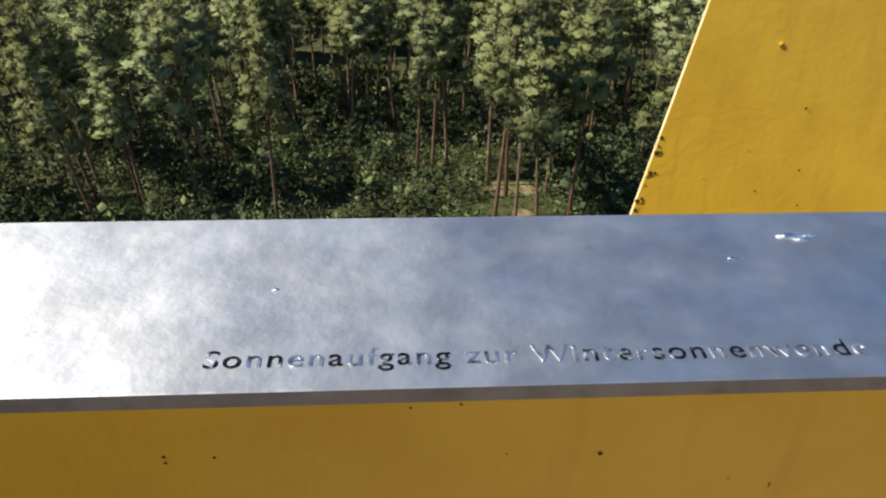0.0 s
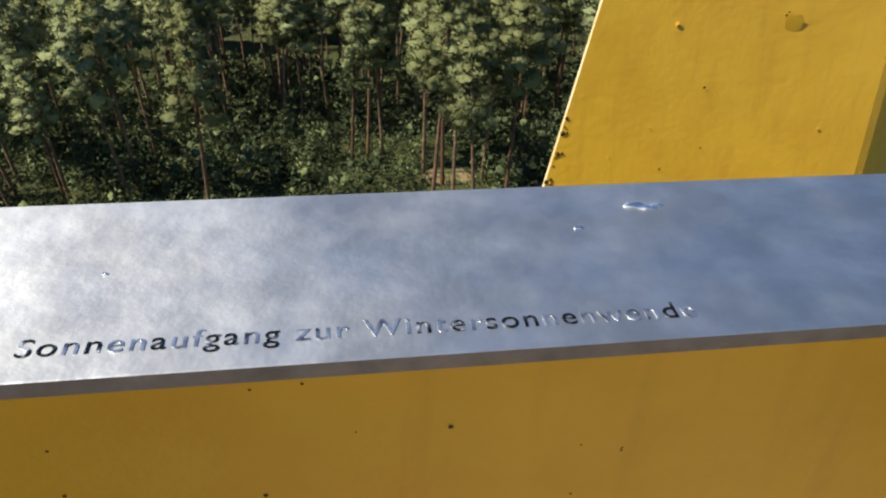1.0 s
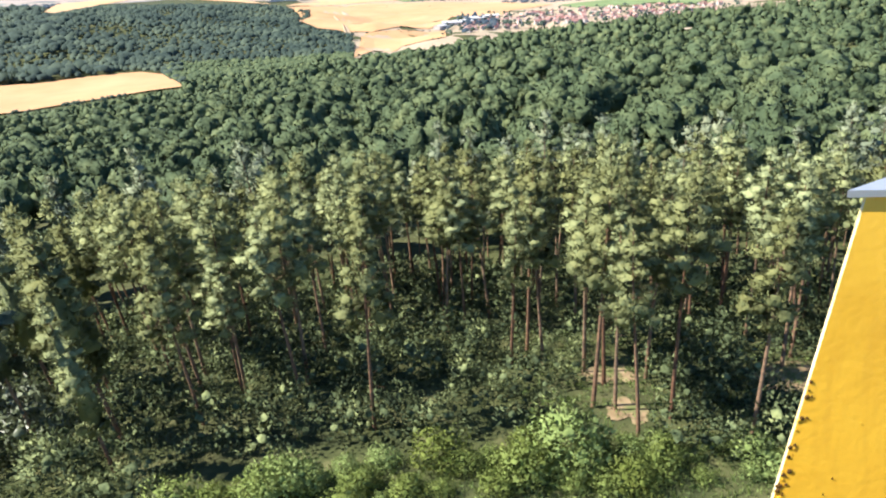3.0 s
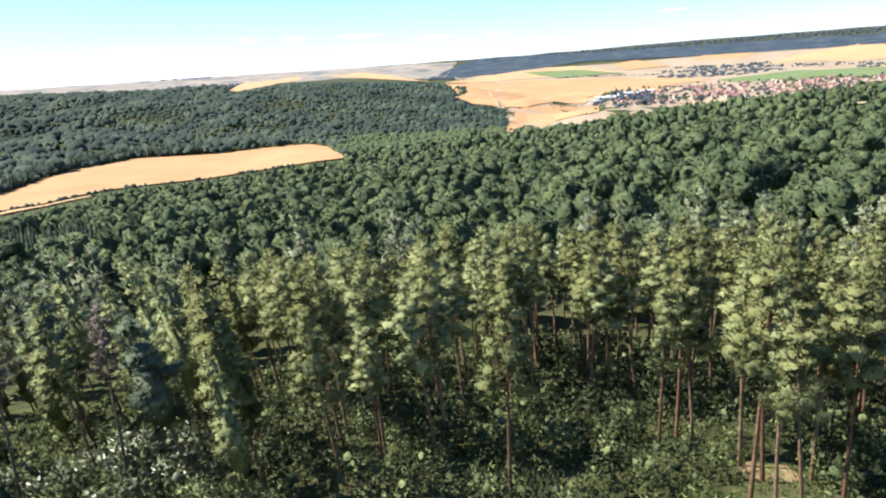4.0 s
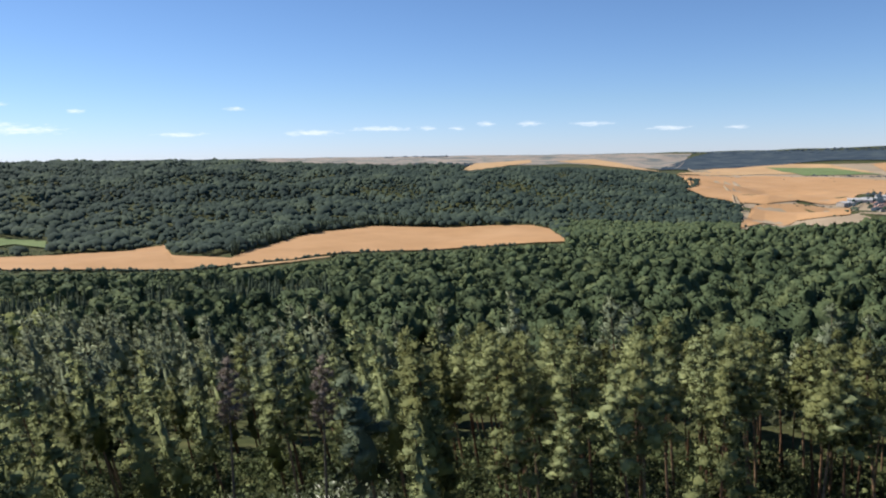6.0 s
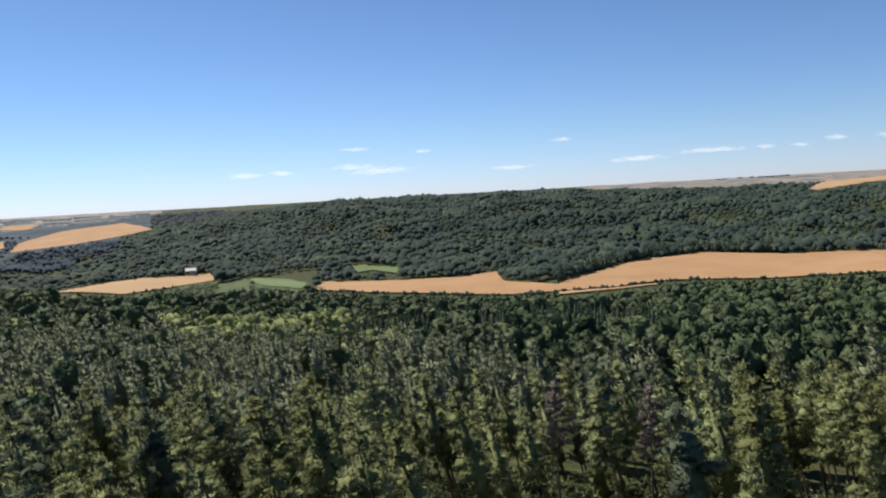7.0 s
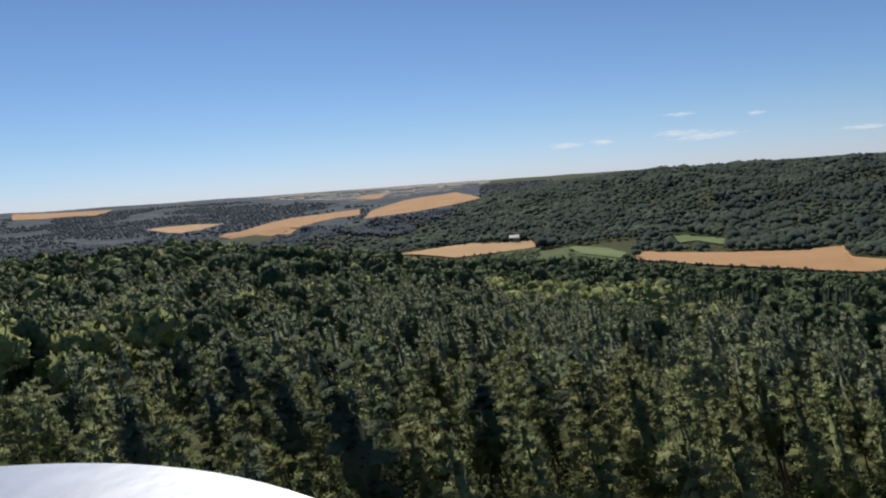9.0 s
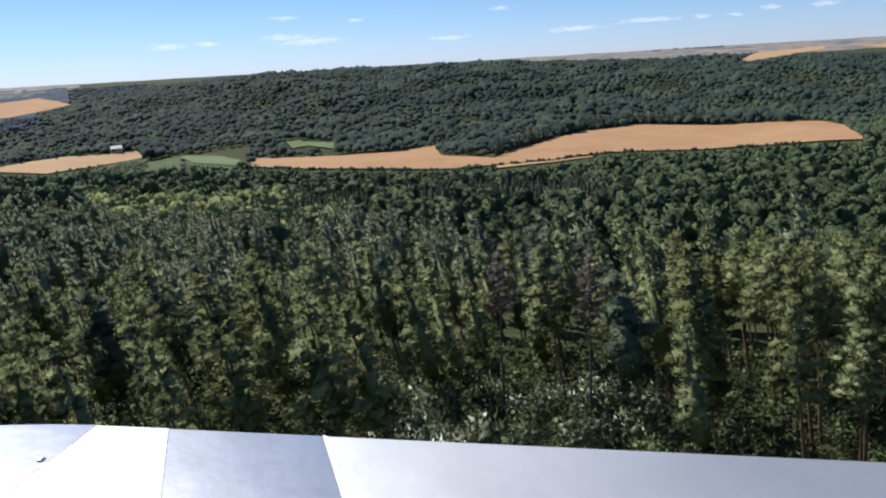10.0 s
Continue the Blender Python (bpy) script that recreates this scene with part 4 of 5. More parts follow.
def lean_of(a, rng):
    k = np.clip((a - 5) / 30, 0, 1)
    return SWAY[0] * k + 0.035 * rng.normal(size=len(a)), SWAY[1] * k + 0.035 * rng.normal(size=len(a))


# pines nearest to the tower, each a thing of its own
# kinds: 0-5 open-grown, 6-9 of the close stand, 10-11 large and dark; 12-19 the same two sorts further off
kinds = []
for s in range(20):
    far_off = s > 11
    stand_ = 5 < s < 10 or s > 15
    if stand_ or s in (10, 11):
        wood, leaves = pine(40 + s, 18.5, 0.36, 9, 0.88, HALF, 34, 0.4, 0.16, 5, 6, 0.2, 1.45, 0.5) if far_off else pine(40 + s, 18.5, 0.38, 10, 0.92, PAD, 75, 0.28, 0.105, 7, 6, 0.2, 1.45, 0.46)
    else:
        wood, leaves = pine(40 + s, 18.5, 0.55, 10, 1.05, HALF if far_off else PAD, 38 if far_off else 80, 0.36 if far_off else 0.25, 0.14 if far_off else 0.095, 5 if far_off else 7)
    root = thing("pine_tree", (0, 0, -100), "large dark pine standing out of a close stand" if s in (10, 11) else "slim pine with a ragged crown in a close stand" if stand_ else "tall Scots pine with bare reddish trunk and clumped crown", "tree", "pines below the tower")
    soup("trunk", *wood, BARK, root)
    soup("crown", *leaves, NEEDLE_DARK if s in (10, 11) else NEEDLE, root)
    kinds.append(root)
wood, leaves = pine(77, 18.0, 0.5, 9, 0.8, HALF, 50)
dead = thing("dead_pine_tree", (0, 0, -100), "dying pine with brown needles among green pines", "tree", "pines below the tower")
soup("trunk", *wood, BARK_GREY, dead)
soup("crown", *leaves, DRY_NEEDLE, dead)

front = [(2.5, 62.4), (1.2, 64.4), (-0.2, 62.5), (-4.4, 53.5), (-3.6, 60.9), (-5.3, 58.1), (-6.3, 53.2), (-8.3, 49.3), (-10.9, 52.7), (-17.3, 51.1), (-8.7, 60.3), (-18.9, 67.3), (-19.5, 75.2), (20.6, 59.0), (19.9, 62.1), (14.8, 50.6), (25.3, 60.4), (36.0, 53.4), (34.6, 67.6)]
x, y, a, d = scatter(11, 5.2, 57, 100, -36, 118)
k = ~((a < 4) & (a > -21) & (d < 70)) & ~((a < 24) & (d < 66)) & ~((a < 37) & (d < 57)) & ~((a < 16) & (a > 5) & (d < 72))
x, y, a, d = x[k], y[k], a[k], d[k]
k = a < 36
x, y, a, d = x[k], y[k], a[k], d[k]
x2, y2, a2, d2 = scatter(12, 6.3, 50, 108, 36, 118)
k = ((a2 > 60) | (d2 > 63)) & ~((a2 > 42) & (a2 < 60) & (d2 < 82) & (np.random.default_rng(6).random(len(a2)) < 0.45))
x2, y2, a2, d2 = x2[k], y2[k], a2[k], d2[k]
x, y, a, d = np.concatenate([x, x2]), np.concatenate([y, y2]), np.concatenate([a, a2]), np.concatenate([d, d2])
thin = np.random.default_rng(9).random(len(a))
k = ~((a > 20) & (a < 36) & (d < 80) & (thin < 0.3))
for b0, q0 in ((45, 66), (52, 71)):
    k &= np.hypot(x - at(b0, q0)[0], y - at(b0, q0)[1]) > 4.6
x, y, a, d = x[k], y[k], a[k], d[k]
order = np.argsort(d)
x, y, a, d = x[order], y[order], a[order], d[order]
NEAR_PINES = 285
px = np.concatenate([[at(b, q)[0] for b, q in front], x[:NEAR_PINES - len(front)]])
py = np.concatenate([[at(b, q)[1] for b, q in front], y[:NEAR_PINES - len(front)]])
pa, pd = np.degrees(np.arctan2(-px, py)), np.hypot(px, py)
rng = np.random.default_rng(21)
lx, ly = lean_of(pa, rng)
tall = np.interp(pa, [-20, 45, 65, 120], [1.0, 1.0, 0.93, 0.9]) * np.where(pa > 36, 0.76 + 0.4 * rng.random(len(pa)), 0.9 + 0.2 * rng.random(len(pa)))
tall[16], tall[15], tall[17] = 0.74, 0.95, 0.85      # a short young pine in front of the wood
spare = list(kinds)
for i in range(len(px)):
    tilt = Vector((0, 0, 1)).rotation_difference(Vector((lx[i], ly[i], 1))).to_matrix().to_4x4()
    m = Matrix.Translation((px[i], py[i], float(land(px[i], py[i])) - 0.15)) @ tilt @ Matrix.Rotation(rng.random() * 6.28, 4, "Z")
    plump = 1.12
    m = m @ Matrix.Diagonal((float(tall[i]) * plump, float(tall[i]) * plump, float(tall[i]), 1))
    big = pa[i] > 38 and i % 7 == 0
    if big:
        m = m @ Matrix.Diagonal((1.2, 1.2, 1.12, 1))
    src = kinds[10 + i % 2 if big else (16 + i % 4 if pd[i] > 74 else 6 + i % 4) if pa[i] > 33 and i % 6 else 12 + i % 4 if pd[i] > 74 else i % 6]
    if src in spare:
        spare.remove(src)
        ob = src
        ob.matrix_basis = m
    else:
        ob = copy_thing(src, m)
        ob.matrix_basis = m
dead.matrix_basis = Matrix.Translation((*at(45, 66), float(land(*at(45, 66))) - 0.1))
copy_thing(dead, Matrix.Translation((*at(52, 71), float(land(*at(52, 71))) - 0.1)))

# the rest of the pine wood
rest = x[NEAR_PINES - len(front):], y[NEAR_PINES - len(front):]
x3, y3, a3, d3 = scatter(13, 6.6, 100, 430, -36, 120)
edge = np.interp(a3, [-22, 0, 20, 40, 50, 60, 68, 76, 90, 120], [125, 120, 112, 118, 150, 215, 245, 285, 350, 410])
k = ((a3 < 36) | (d3 > 108)) & (np.random.default_rng(4).random(len(d3)) > np.interp(a3, [84, 96, 115], [0.0, 0.35, 0.6])) & (d3 < edge * (0.93 + 0.14 * np.random.default_rng(3).random(len(d3))))
xs, ys = np.concatenate([rest[0], x3[k]]), np.concatenate([rest[1], y3[k]])
aa, dd_ = np.degrees(np.arctan2(-xs, ys)), np.hypot(xs, ys)
rng = np.random.default_rng(31)
size = np.interp(aa, [-20, 45, 65, 120], [1.1, 1.08, 0.95, 0.95]) * (0.68 + 0.58 * rng.random(len(xs)))
lean = lean_of(aa, rng)
turn = rng.random(len(xs)) * 6.28
zz = land(xs, ys) - 0.2
close = (dd_ < 190) & (aa > 34)
open_ = aa <= 34
halves = []
for sel, models_ in ((open_, [pine(300 + s, 16.5, 0.5, 7, 1.15, HALF, 22, 0.5, 0.19, 4, 2, 0.3, 1.2) for s in range(6)]), (close, [pine(60 + s, 16.5, 0.3, 6, 0.9, HALF, 18, 0.6, 0.26, 4, 0, 0.0, 1.45, 0.62) for s in range(12)]), (~close & ~open_, [pine(80 + s, 16.5, 0.28, 4, 0.95, HALF, 10, 0.9, 0.42, 4, 0, 0.0, 1.65, 0.66) for s in range(12)])):
    args = xs[sel], ys[sel], zz[sel], size[sel], turn[sel], (lean[0][sel], lean[1][sel])
    halves.append((stamp([m[0] for m in models_], *args), stamp([m[1] for m in models_], *args)))
wood_ = merge([h_[0] for h_ in halves])
leaf_ = merge([h_[1] for h_ in halves])
stand = thing("pine_wood", (0, 0, 0), "dense pine wood with grey-green crowns on the slope", "woods")
stand["kind"] = "stuff"
tagged(soup("trunks", *wood_, BARK, stand), kind="stuff")
tagged(soup("crowns", *leaf_, NEEDLE_FAR, stand), kind="stuff")

# broadleaf wood on the slope
x4, y4, a4, d4 = scatter(14, 8.4, 108, 900, -36, 122)
edge = np.interp(a4, [-22, 0, 20, 40, 50, 60, 68, 76, 90, 120], [122, 117, 110, 116, 148, 213, 243, 283, 348, 410])
far = np.interp(a4, [-22, 5, 20, 45, 60, 75, 90, 122], [860, 860, 840, 800, 790, 800, 620, 640])
rng = np.random.default_rng(32)
size4 = (0.72 + 0.55 * rng.random(len(x4)) ** 1.4) * np.array([1 + 0.32 * noise.noise(Vector((u / 26, v / 26, 12))) for u, v in zip(x4, y4)])
mixed = (a4 > 66) & (d4 > 105) & (rng.random(len(x4)) < np.interp(a4, [66, 86, 96, 115], [0.08, 0.14, 0.45, 0.7]))
dark_stand = (a4 > 44) & (a4 < 67) & (d4 > 290) & (d4 < 410)
k = ((d4 > edge) | mixed) & (d4 < far) & ~dark_stand & clear(a4, d4, land(x4, y4) + 15 * size4)
light = ((a4 > 63) & (a4 < 81) & (d4 < 430) & (d4 > 230) & (rng.random(len(x4)) < 0.96)) | (mixed & (rng.random(len(x4)) < np.interp(a4, [86, 95], [0.12, 0.3])))
rank4 = np.digitize(d4, [250, 560])
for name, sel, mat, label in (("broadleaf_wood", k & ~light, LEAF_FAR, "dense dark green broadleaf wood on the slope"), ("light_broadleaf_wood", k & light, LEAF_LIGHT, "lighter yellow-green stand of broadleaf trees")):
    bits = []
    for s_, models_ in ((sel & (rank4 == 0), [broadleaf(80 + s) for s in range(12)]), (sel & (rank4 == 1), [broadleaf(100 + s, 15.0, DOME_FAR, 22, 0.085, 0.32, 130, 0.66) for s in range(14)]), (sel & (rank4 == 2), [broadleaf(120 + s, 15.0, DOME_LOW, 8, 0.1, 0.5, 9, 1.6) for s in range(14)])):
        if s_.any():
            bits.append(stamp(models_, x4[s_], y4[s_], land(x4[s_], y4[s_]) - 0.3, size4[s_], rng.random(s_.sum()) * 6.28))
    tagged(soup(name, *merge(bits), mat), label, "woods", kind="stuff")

# conifers along the crest of the slope
rng = np.random.default_rng(57)
cb = -19 + 20 * rng.random(300)
cd = np.interp(cb, [-19, -6, 1], [735, 755, 805]) + 28 * rng.random(300)
cx, cy = -np.sin(np.radians(cb)) * cd, np.cos(np.radians(cb)) * cd
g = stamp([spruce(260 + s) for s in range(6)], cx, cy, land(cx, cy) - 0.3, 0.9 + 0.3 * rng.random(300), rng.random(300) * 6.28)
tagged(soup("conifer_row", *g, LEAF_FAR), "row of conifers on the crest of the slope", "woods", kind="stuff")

# a dark strip of spruces at the foot of the slope
xs_, ys_, as_, ds_ = scatter(25, 6.0, 295, 405, 44, 67)
rng = np.random.default_rng(39)
ss_ = 0.65 + 0.4 * rng.random(len(xs_))
k = clear(as_, ds_, land(xs_, ys_) + 17 * ss_)
g = stamp([spruce(200 + s) for s in range(6)], xs_[k], ys_[k], land(xs_[k], ys_[k]) - 0.3, ss_[k], rng.random(k.sum()) * 6.28)
tagged(soup("spruce_wood", *g, SPRUCE), "dark strip of slim spruces at the slope's foot", "woods", kind="stuff")

# a dark row of tall trees along the upper edge of the wheat field
rng = np.random.default_rng(52)
ex, ey = [], []
for (b0, d0), (b1, d1) in zip(OPEN[1][3:8], OPEN[1][4:9]):
    n_row = int(abs(b1 - b0) * 32)
    for u in rng.random(n_row):
        p = at(b0 + (b1 - b0) * u, d0 + (d1 - d0) * u + 4 + 34 * rng.random())
        ex.append(p[0])
        ey.append(p[1])
ex, ey = np.array(ex), np.array(ey)
g = stamp([spruce(220 + s) for s in range(6)], ex, ey, land(ex, ey) - 0.3, 0.8 + 0.35 * rng.random(len(ex)), rng.random(len(ex)) * 6.28)
tagged(soup("spruce_wood", *g, SPRUCE), "dark row of tall spruces above the wheat field", "woods", kind="stuff")

# low thicket where the wood runs out towards the fields
xt, yt, at_, dt = scatter(24, 7.0, 430, 1150, -30, 100)
rng = np.random.default_rng(38)
st = np.where((at_ < 27) & (dt > 800), 0.3 + 0.4 * rng.random(len(xt)), 0.12 + 0.36 * rng.random(len(xt)) ** 1.5)
gt = land(xt, yt)
k = (~clear(at_, dt, gt + 15) | ((at_ < 27) & (at_ > 13) & (dt > 800))) & clear(at_, dt, gt + 14 * st) & (rng.random(len(xt)) < 0.8)
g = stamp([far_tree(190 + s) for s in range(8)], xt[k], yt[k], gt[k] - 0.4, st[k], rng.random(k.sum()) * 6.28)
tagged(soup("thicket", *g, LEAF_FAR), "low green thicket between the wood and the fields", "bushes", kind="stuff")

# woods on the slopes across the valley
x5, y5, a5, d5 = scatter(15, 11.0, 850, 2650, 8, 122)
ground5 = land(x5, y5)
rng = np.random.default_rng(33)
behind = np.zeros(len(a5), bool)
for poly in OPEN[1:3]:
    for (a0, d0), (a1, d1) in zip(poly, poly[1:] + poly[:1]):
        s = (a5 >= min(a0, a1)) & (a5 <= max(a0, a1)) & (abs(a1 - a0) > 0.01)
        behind |= s & (d5 > d0 + (d1 - d0) * (a5 - a0) / (a1 - a0 + 1e-9)) & (d5 > 830)
swell = np.array([noise.noise(Vector((u / 38, v / 38, 2))) + 0.8 * noise.noise(Vector((u / 110, v / 110, 5))) for u, v in zip(x5, y5)])
size5 = (0.55 + 0.5 * rng.random(len(x5))) * np.clip(1 + 0.6 * swell, 0.55, 1.7) * np.where(a5 < 32, 0.85, 1.0)
k = clear(a5, d5, ground5 + 14 * size5) & ~((a5 < 13.5) & (d5 < 2600)) & (behind | (d5 > 1150))
beyond = (a5 > 83) & (d5 > 1500 + 40 * np.maximum(0, 90 - a5))
far_gaps = np.array([noise.noise(Vector((u / 240, v / 240, 9))) for u, v in zip(x5, y5)]) > 0.12
for name, sel, mat, label in (("valley_wood", k & ~beyond, WOOD_FAR, "dense dark wood covering the opposite hillside"), ("far_valley_wood", k & beyond & ~far_gaps & (d5 < 2100), RIDGE, "haze-blue wood on the far side of the valley")):
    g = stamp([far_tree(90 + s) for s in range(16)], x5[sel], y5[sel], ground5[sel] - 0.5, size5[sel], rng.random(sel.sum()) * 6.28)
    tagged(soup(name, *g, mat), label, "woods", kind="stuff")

# woods along the far ridges
x6, y6, a6, d6 = scatter(16, 35, 2650, 4700, -32, 122)
ground6 = land(x6, y6)
patch = np.array([noise.noise(Vector((u / 500, v / 500, 7))) for u, v in zip(x6, y6)])
k = clear(a6, d6, ground6 + 16) & ~((a6 > 17) & (a6 < 86) & (d6 > 3800)) & ((patch > np.where(a6 > 76, -0.3, np.where(a6 > 17, 0.3, 0.05))) | ((a6 < 15.0) & (d6 > 4350))) & ~((a6 < 20) & (d6 > 3300) & (d6 < 4350)) & (a6 < 81)
rng = np.random.default_rng(34)
g = stamp([far_clump(95 + s) for s in range(6)], x6[k], y6[k], ground6[k] - 0.5, 0.4 + 0.4 * rng.random(k.sum()), rng.random(k.sum()) * 6.28)
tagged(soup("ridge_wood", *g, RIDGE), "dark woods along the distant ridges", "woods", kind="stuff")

# tree tops of the haze-blue woods on the far side of the valley
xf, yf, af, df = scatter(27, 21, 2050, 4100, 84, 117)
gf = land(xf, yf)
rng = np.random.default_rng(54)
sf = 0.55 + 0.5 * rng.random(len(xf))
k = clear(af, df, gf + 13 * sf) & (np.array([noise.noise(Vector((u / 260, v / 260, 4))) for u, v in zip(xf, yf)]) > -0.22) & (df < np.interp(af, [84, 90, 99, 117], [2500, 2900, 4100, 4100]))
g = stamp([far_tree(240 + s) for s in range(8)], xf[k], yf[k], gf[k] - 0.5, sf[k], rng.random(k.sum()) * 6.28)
tagged(soup("far_valley_wood", *g, RIDGE), "haze-blue wooded hillside beyond the valley", "woods", kind="stuff")

# rows of trees on the skyline
rng = np.random.default_rng(53)
bx, by, bs_ = [], [], []
for b0, b1, q0, many, big_ in ((39.6, 35.0, 4600, 46, 0.8), (97.0, 82.0, 4200, 60, 0.55), (60.5, 52.0, 2350, 50, 0.8)):
    for u in rng.random(many):
        p = at(b0 + (b1 - b0) * u, q0 + 40 * rng.normal())
        bx.append(p[0])
        by.append(p[1])
        bs_.append(big_ * (0.6 + 0.7 * rng.random()))
bx, by, bs_ = np.array(bx), np.array(by), np.array(bs_)
g = stamp([far_clump(75 + s) for s in range(5)], bx, by, land(bx, by) - 1.0, bs_, rng.random(len(bx)) * 6.28)
tagged(soup("skyline_trees", *g, RIDGE), "dark rows of trees on the distant skyline", "woods", kind="stuff")

# bushes at the wood's edge and the undergrowth in it
bushes = []
for s in range(5):
    root = thing("bush", (0, 0, -100), "leafy bright green bush at the wood's edge", "bush", "bushes below the tower")
    soup("leaves", *bush(120 + s, 1.6, 1300, 0.2, HALF, 9), BUSH, root)
    bushes.append(root)
def path_at(b):
    """Distance of the sandy track at a bearing."""
    return 38.4 + 0.007 * (b - 8) ** 2


x7, y7, a7, d7 = scatter(17, 2.1, 36, 53, -34, 42)
k = (d7 > path_at(a7) + np.where(a7 > 8, 0.9, 1.6)) & (d7 < np.interp(a7, [-34, -17, -8, 1, 13, 22, 29, 40], [50, 49.5, 48.5, 44.5, 45, 46.5, 46, 46]))
x7, y7, a7, d7 = x7[k], y7[k], a7[k], d7[k]
rng = np.random.default_rng(35)
spare = list(bushes)
for i in range(len(x7)):
    if rng.random() < 0.12:
        continue
    s = (0.45 + 0.45 * rng.random()) if a7[i] < -3 else 0.45 + 0.75 * rng.random() ** 1.4
    if abs(a7[i] + 1.2) < 1.3 and abs(d7[i] - 45.5) < 1.2:
        s = 1.7
    m = Matrix.Translation((x7[i], y7[i], float(land(x7[i], y7[i])) - 0.1)) @ Matrix.Rotation(rng.random() * 6.28, 4, "Z") @ Matrix.Diagonal((s * 1.15, s * 1.15, s, 1))
    ob = spare.pop(0) if spare else copy_thing(bushes[i % 5], m)
    ob.matrix_basis = m
x8, y8, a8, d8 = scatter(18, 3.1, 36, 104, -34, 118)
k = ((d8 > 46) | (a8 > 48)) & ~((a8 < -2.5) & (a8 > -9.5) & (d8 < 63)) & ~((a8 < -16.5) & (d8 < 69) & (d8 > 61)) & ~((a8 < 34) & (d8 < 48))
rng = np.random.default_rng(36)
bits = []
for sel, models_ in ((k & (d8 < 72), [bush(130 + s, 1.5, 340, 0.21) for s in range(5)]), (k & (d8 >= 72), [bush(135 + s, 1.5, 130, 0.33) for s in range(5)])):
    bits.append(stamp(models_, x8[sel], y8[sel], land(x8[sel], y8[sel]) - 0.1, 0.85 + 1.1 * rng.random(sel.sum()) ** 1.7, rng.random(sel.sum()) * 6.28))
g = merge(bits)
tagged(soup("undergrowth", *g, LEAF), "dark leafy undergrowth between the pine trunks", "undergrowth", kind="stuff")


# paler shrubs in the gaps of the wood
xp, yp, ap, dp = scatter(26, 2.8, 46, 82, 39, 68)
k = (dp > 50) & ((ap > 44) | (dp > 60))
xp, yp = xp[k], yp[k]
rng = np.random.default_rng(43)
k = np.array([noise.noise(Vector((u / 9, v / 9, 8))) for u, v in zip(xp, yp)]) > -0.05
g = stamp([bush(150 + s, 1.6, 330, 0.26) for s in range(5)], xp[k], yp[k], land(xp[k], yp[k]) - 0.1, 0.8 + 1.3 * rng.random(k.sum()), rng.random(k.sum()) * 6.28)
tagged(soup("pale_shrubs", *g, PALE_LEAF), "pale silvery-green shrubs in the gaps of the pine wood", "shrubs", kind="stuff")

# rough grass round the tower's foot
x9, y9, a9, d9 = scatter(19, 0.5, 29, 46, -34, 36)
rng = np.random.default_rng(37)
blades = [tufts(np.random.default_rng(140 + s), (0, 0, 0.08), (0.22, 0.22, 0.06), 5, 0.34, 0.07, up=1.6) for s in range(6)]
keep = (rng.random(len(x9)) < np.where(abs(d9 - path_at(a9)) < 0.5, 0.45, 0.97))
g = stamp(blades, x9[keep], y9[keep], land(x9[keep], y9[keep]), 0.7 + 0.9 * rng.random(keep.sum()), rng.random(keep.sum()) * 6.28)
tagged(soup("grass", *g, GRASS), "rough half-dry grass below the tower", "grass", kind="stuff")


xw, yw = scatter(61, 1.15, 46, 72, -24, 2)[:2]
rng = np.random.default_rng(62)
k = np.array([noise.noise(Vector((u / 3.5, v / 3.5, 2))) for u, v in zip(xw, yw)]) > -0.28
g = stamp([bush(160 + s, 0.55, 40, 0.15, HALF, 2) for s in range(4)], xw[k], yw[k], land(xw[k], yw[k]), 0.5 + 0.9 * rng.random(k.sum()) ** 2, rng.random(k.sum()) * 6.28)
tagged(soup("weeds", *g, GRASS), "low green weeds on sandy ground under the pines", "weeds", kind="stuff")


# ---- sandy track and bare slope at the wood's edge ----
def patch_mesh(name, outline, mat, label, lift):
    ring_ = [Vector(at(b, q)) for b, q in outline]
    for _ in range(3):      # rounded, uneven outline
        ring_ = [p.lerp(q, u) for p, q in zip(ring_, ring_[1:] + ring_[:1]) for u in (0.25, 0.75)]
    ring_ = [p + 0.5 * Vector((noise.noise(Vector((p.x, p.y, 1))), noise.noise(Vector((p.x, p.y, 5))))) for p in ring_]
    cx, cy = np.mean([p[0] for p in ring_]), np.mean([p[1] for p in ring_])
    verts, faces = [(cx, cy, float(land(cx, cy)) + lift)], []
    m = len(ring_)
    for lev in (0.5, 1.0):
        for px_, py_ in ring_:
            qx, qy = cx + (px_ - cx) * lev, cy + (py_ - cy) * lev
            verts.append((qx, qy, float(land(qx, qy)) + lift))
    for j in range(m):
        faces.append((0, 1 + j, 1 + (j + 1) % m))
        faces.append((1 + j, 1 + m + j, 1 + m + (j + 1) % m, 1 + (j + 1) % m))
    return tagged(mesh_ob(name, verts, faces, mat), label, "path", kind="structure")


line = [21 - 2.55 * k for k in range(21)]
track = [(b, path_at(b) + 0.45 + 0.25 * math.sin(b * 0.9)) for b in line] + [(b, path_at(b) - 0.45 + 0.2 * math.sin(b * 0.7)) for b in line[::-1]]
for k0 in range(20):
    q = [track[k0], track[k0 + 1], track[40 - k0], track[41 - k0]]
    vs = [(*at(b, r), float(land(*at(b, r))) + 0.03) for b, r in q]
    if not k0:
        tv, tf = [], []
    tv += vs
    tf.append(tuple(range(4 * k0, 4 * k0 + 4)))
tagged(mesh_ob("path", tv, tf, SAND), "dry sandy track below the tower", "path", kind="structure")
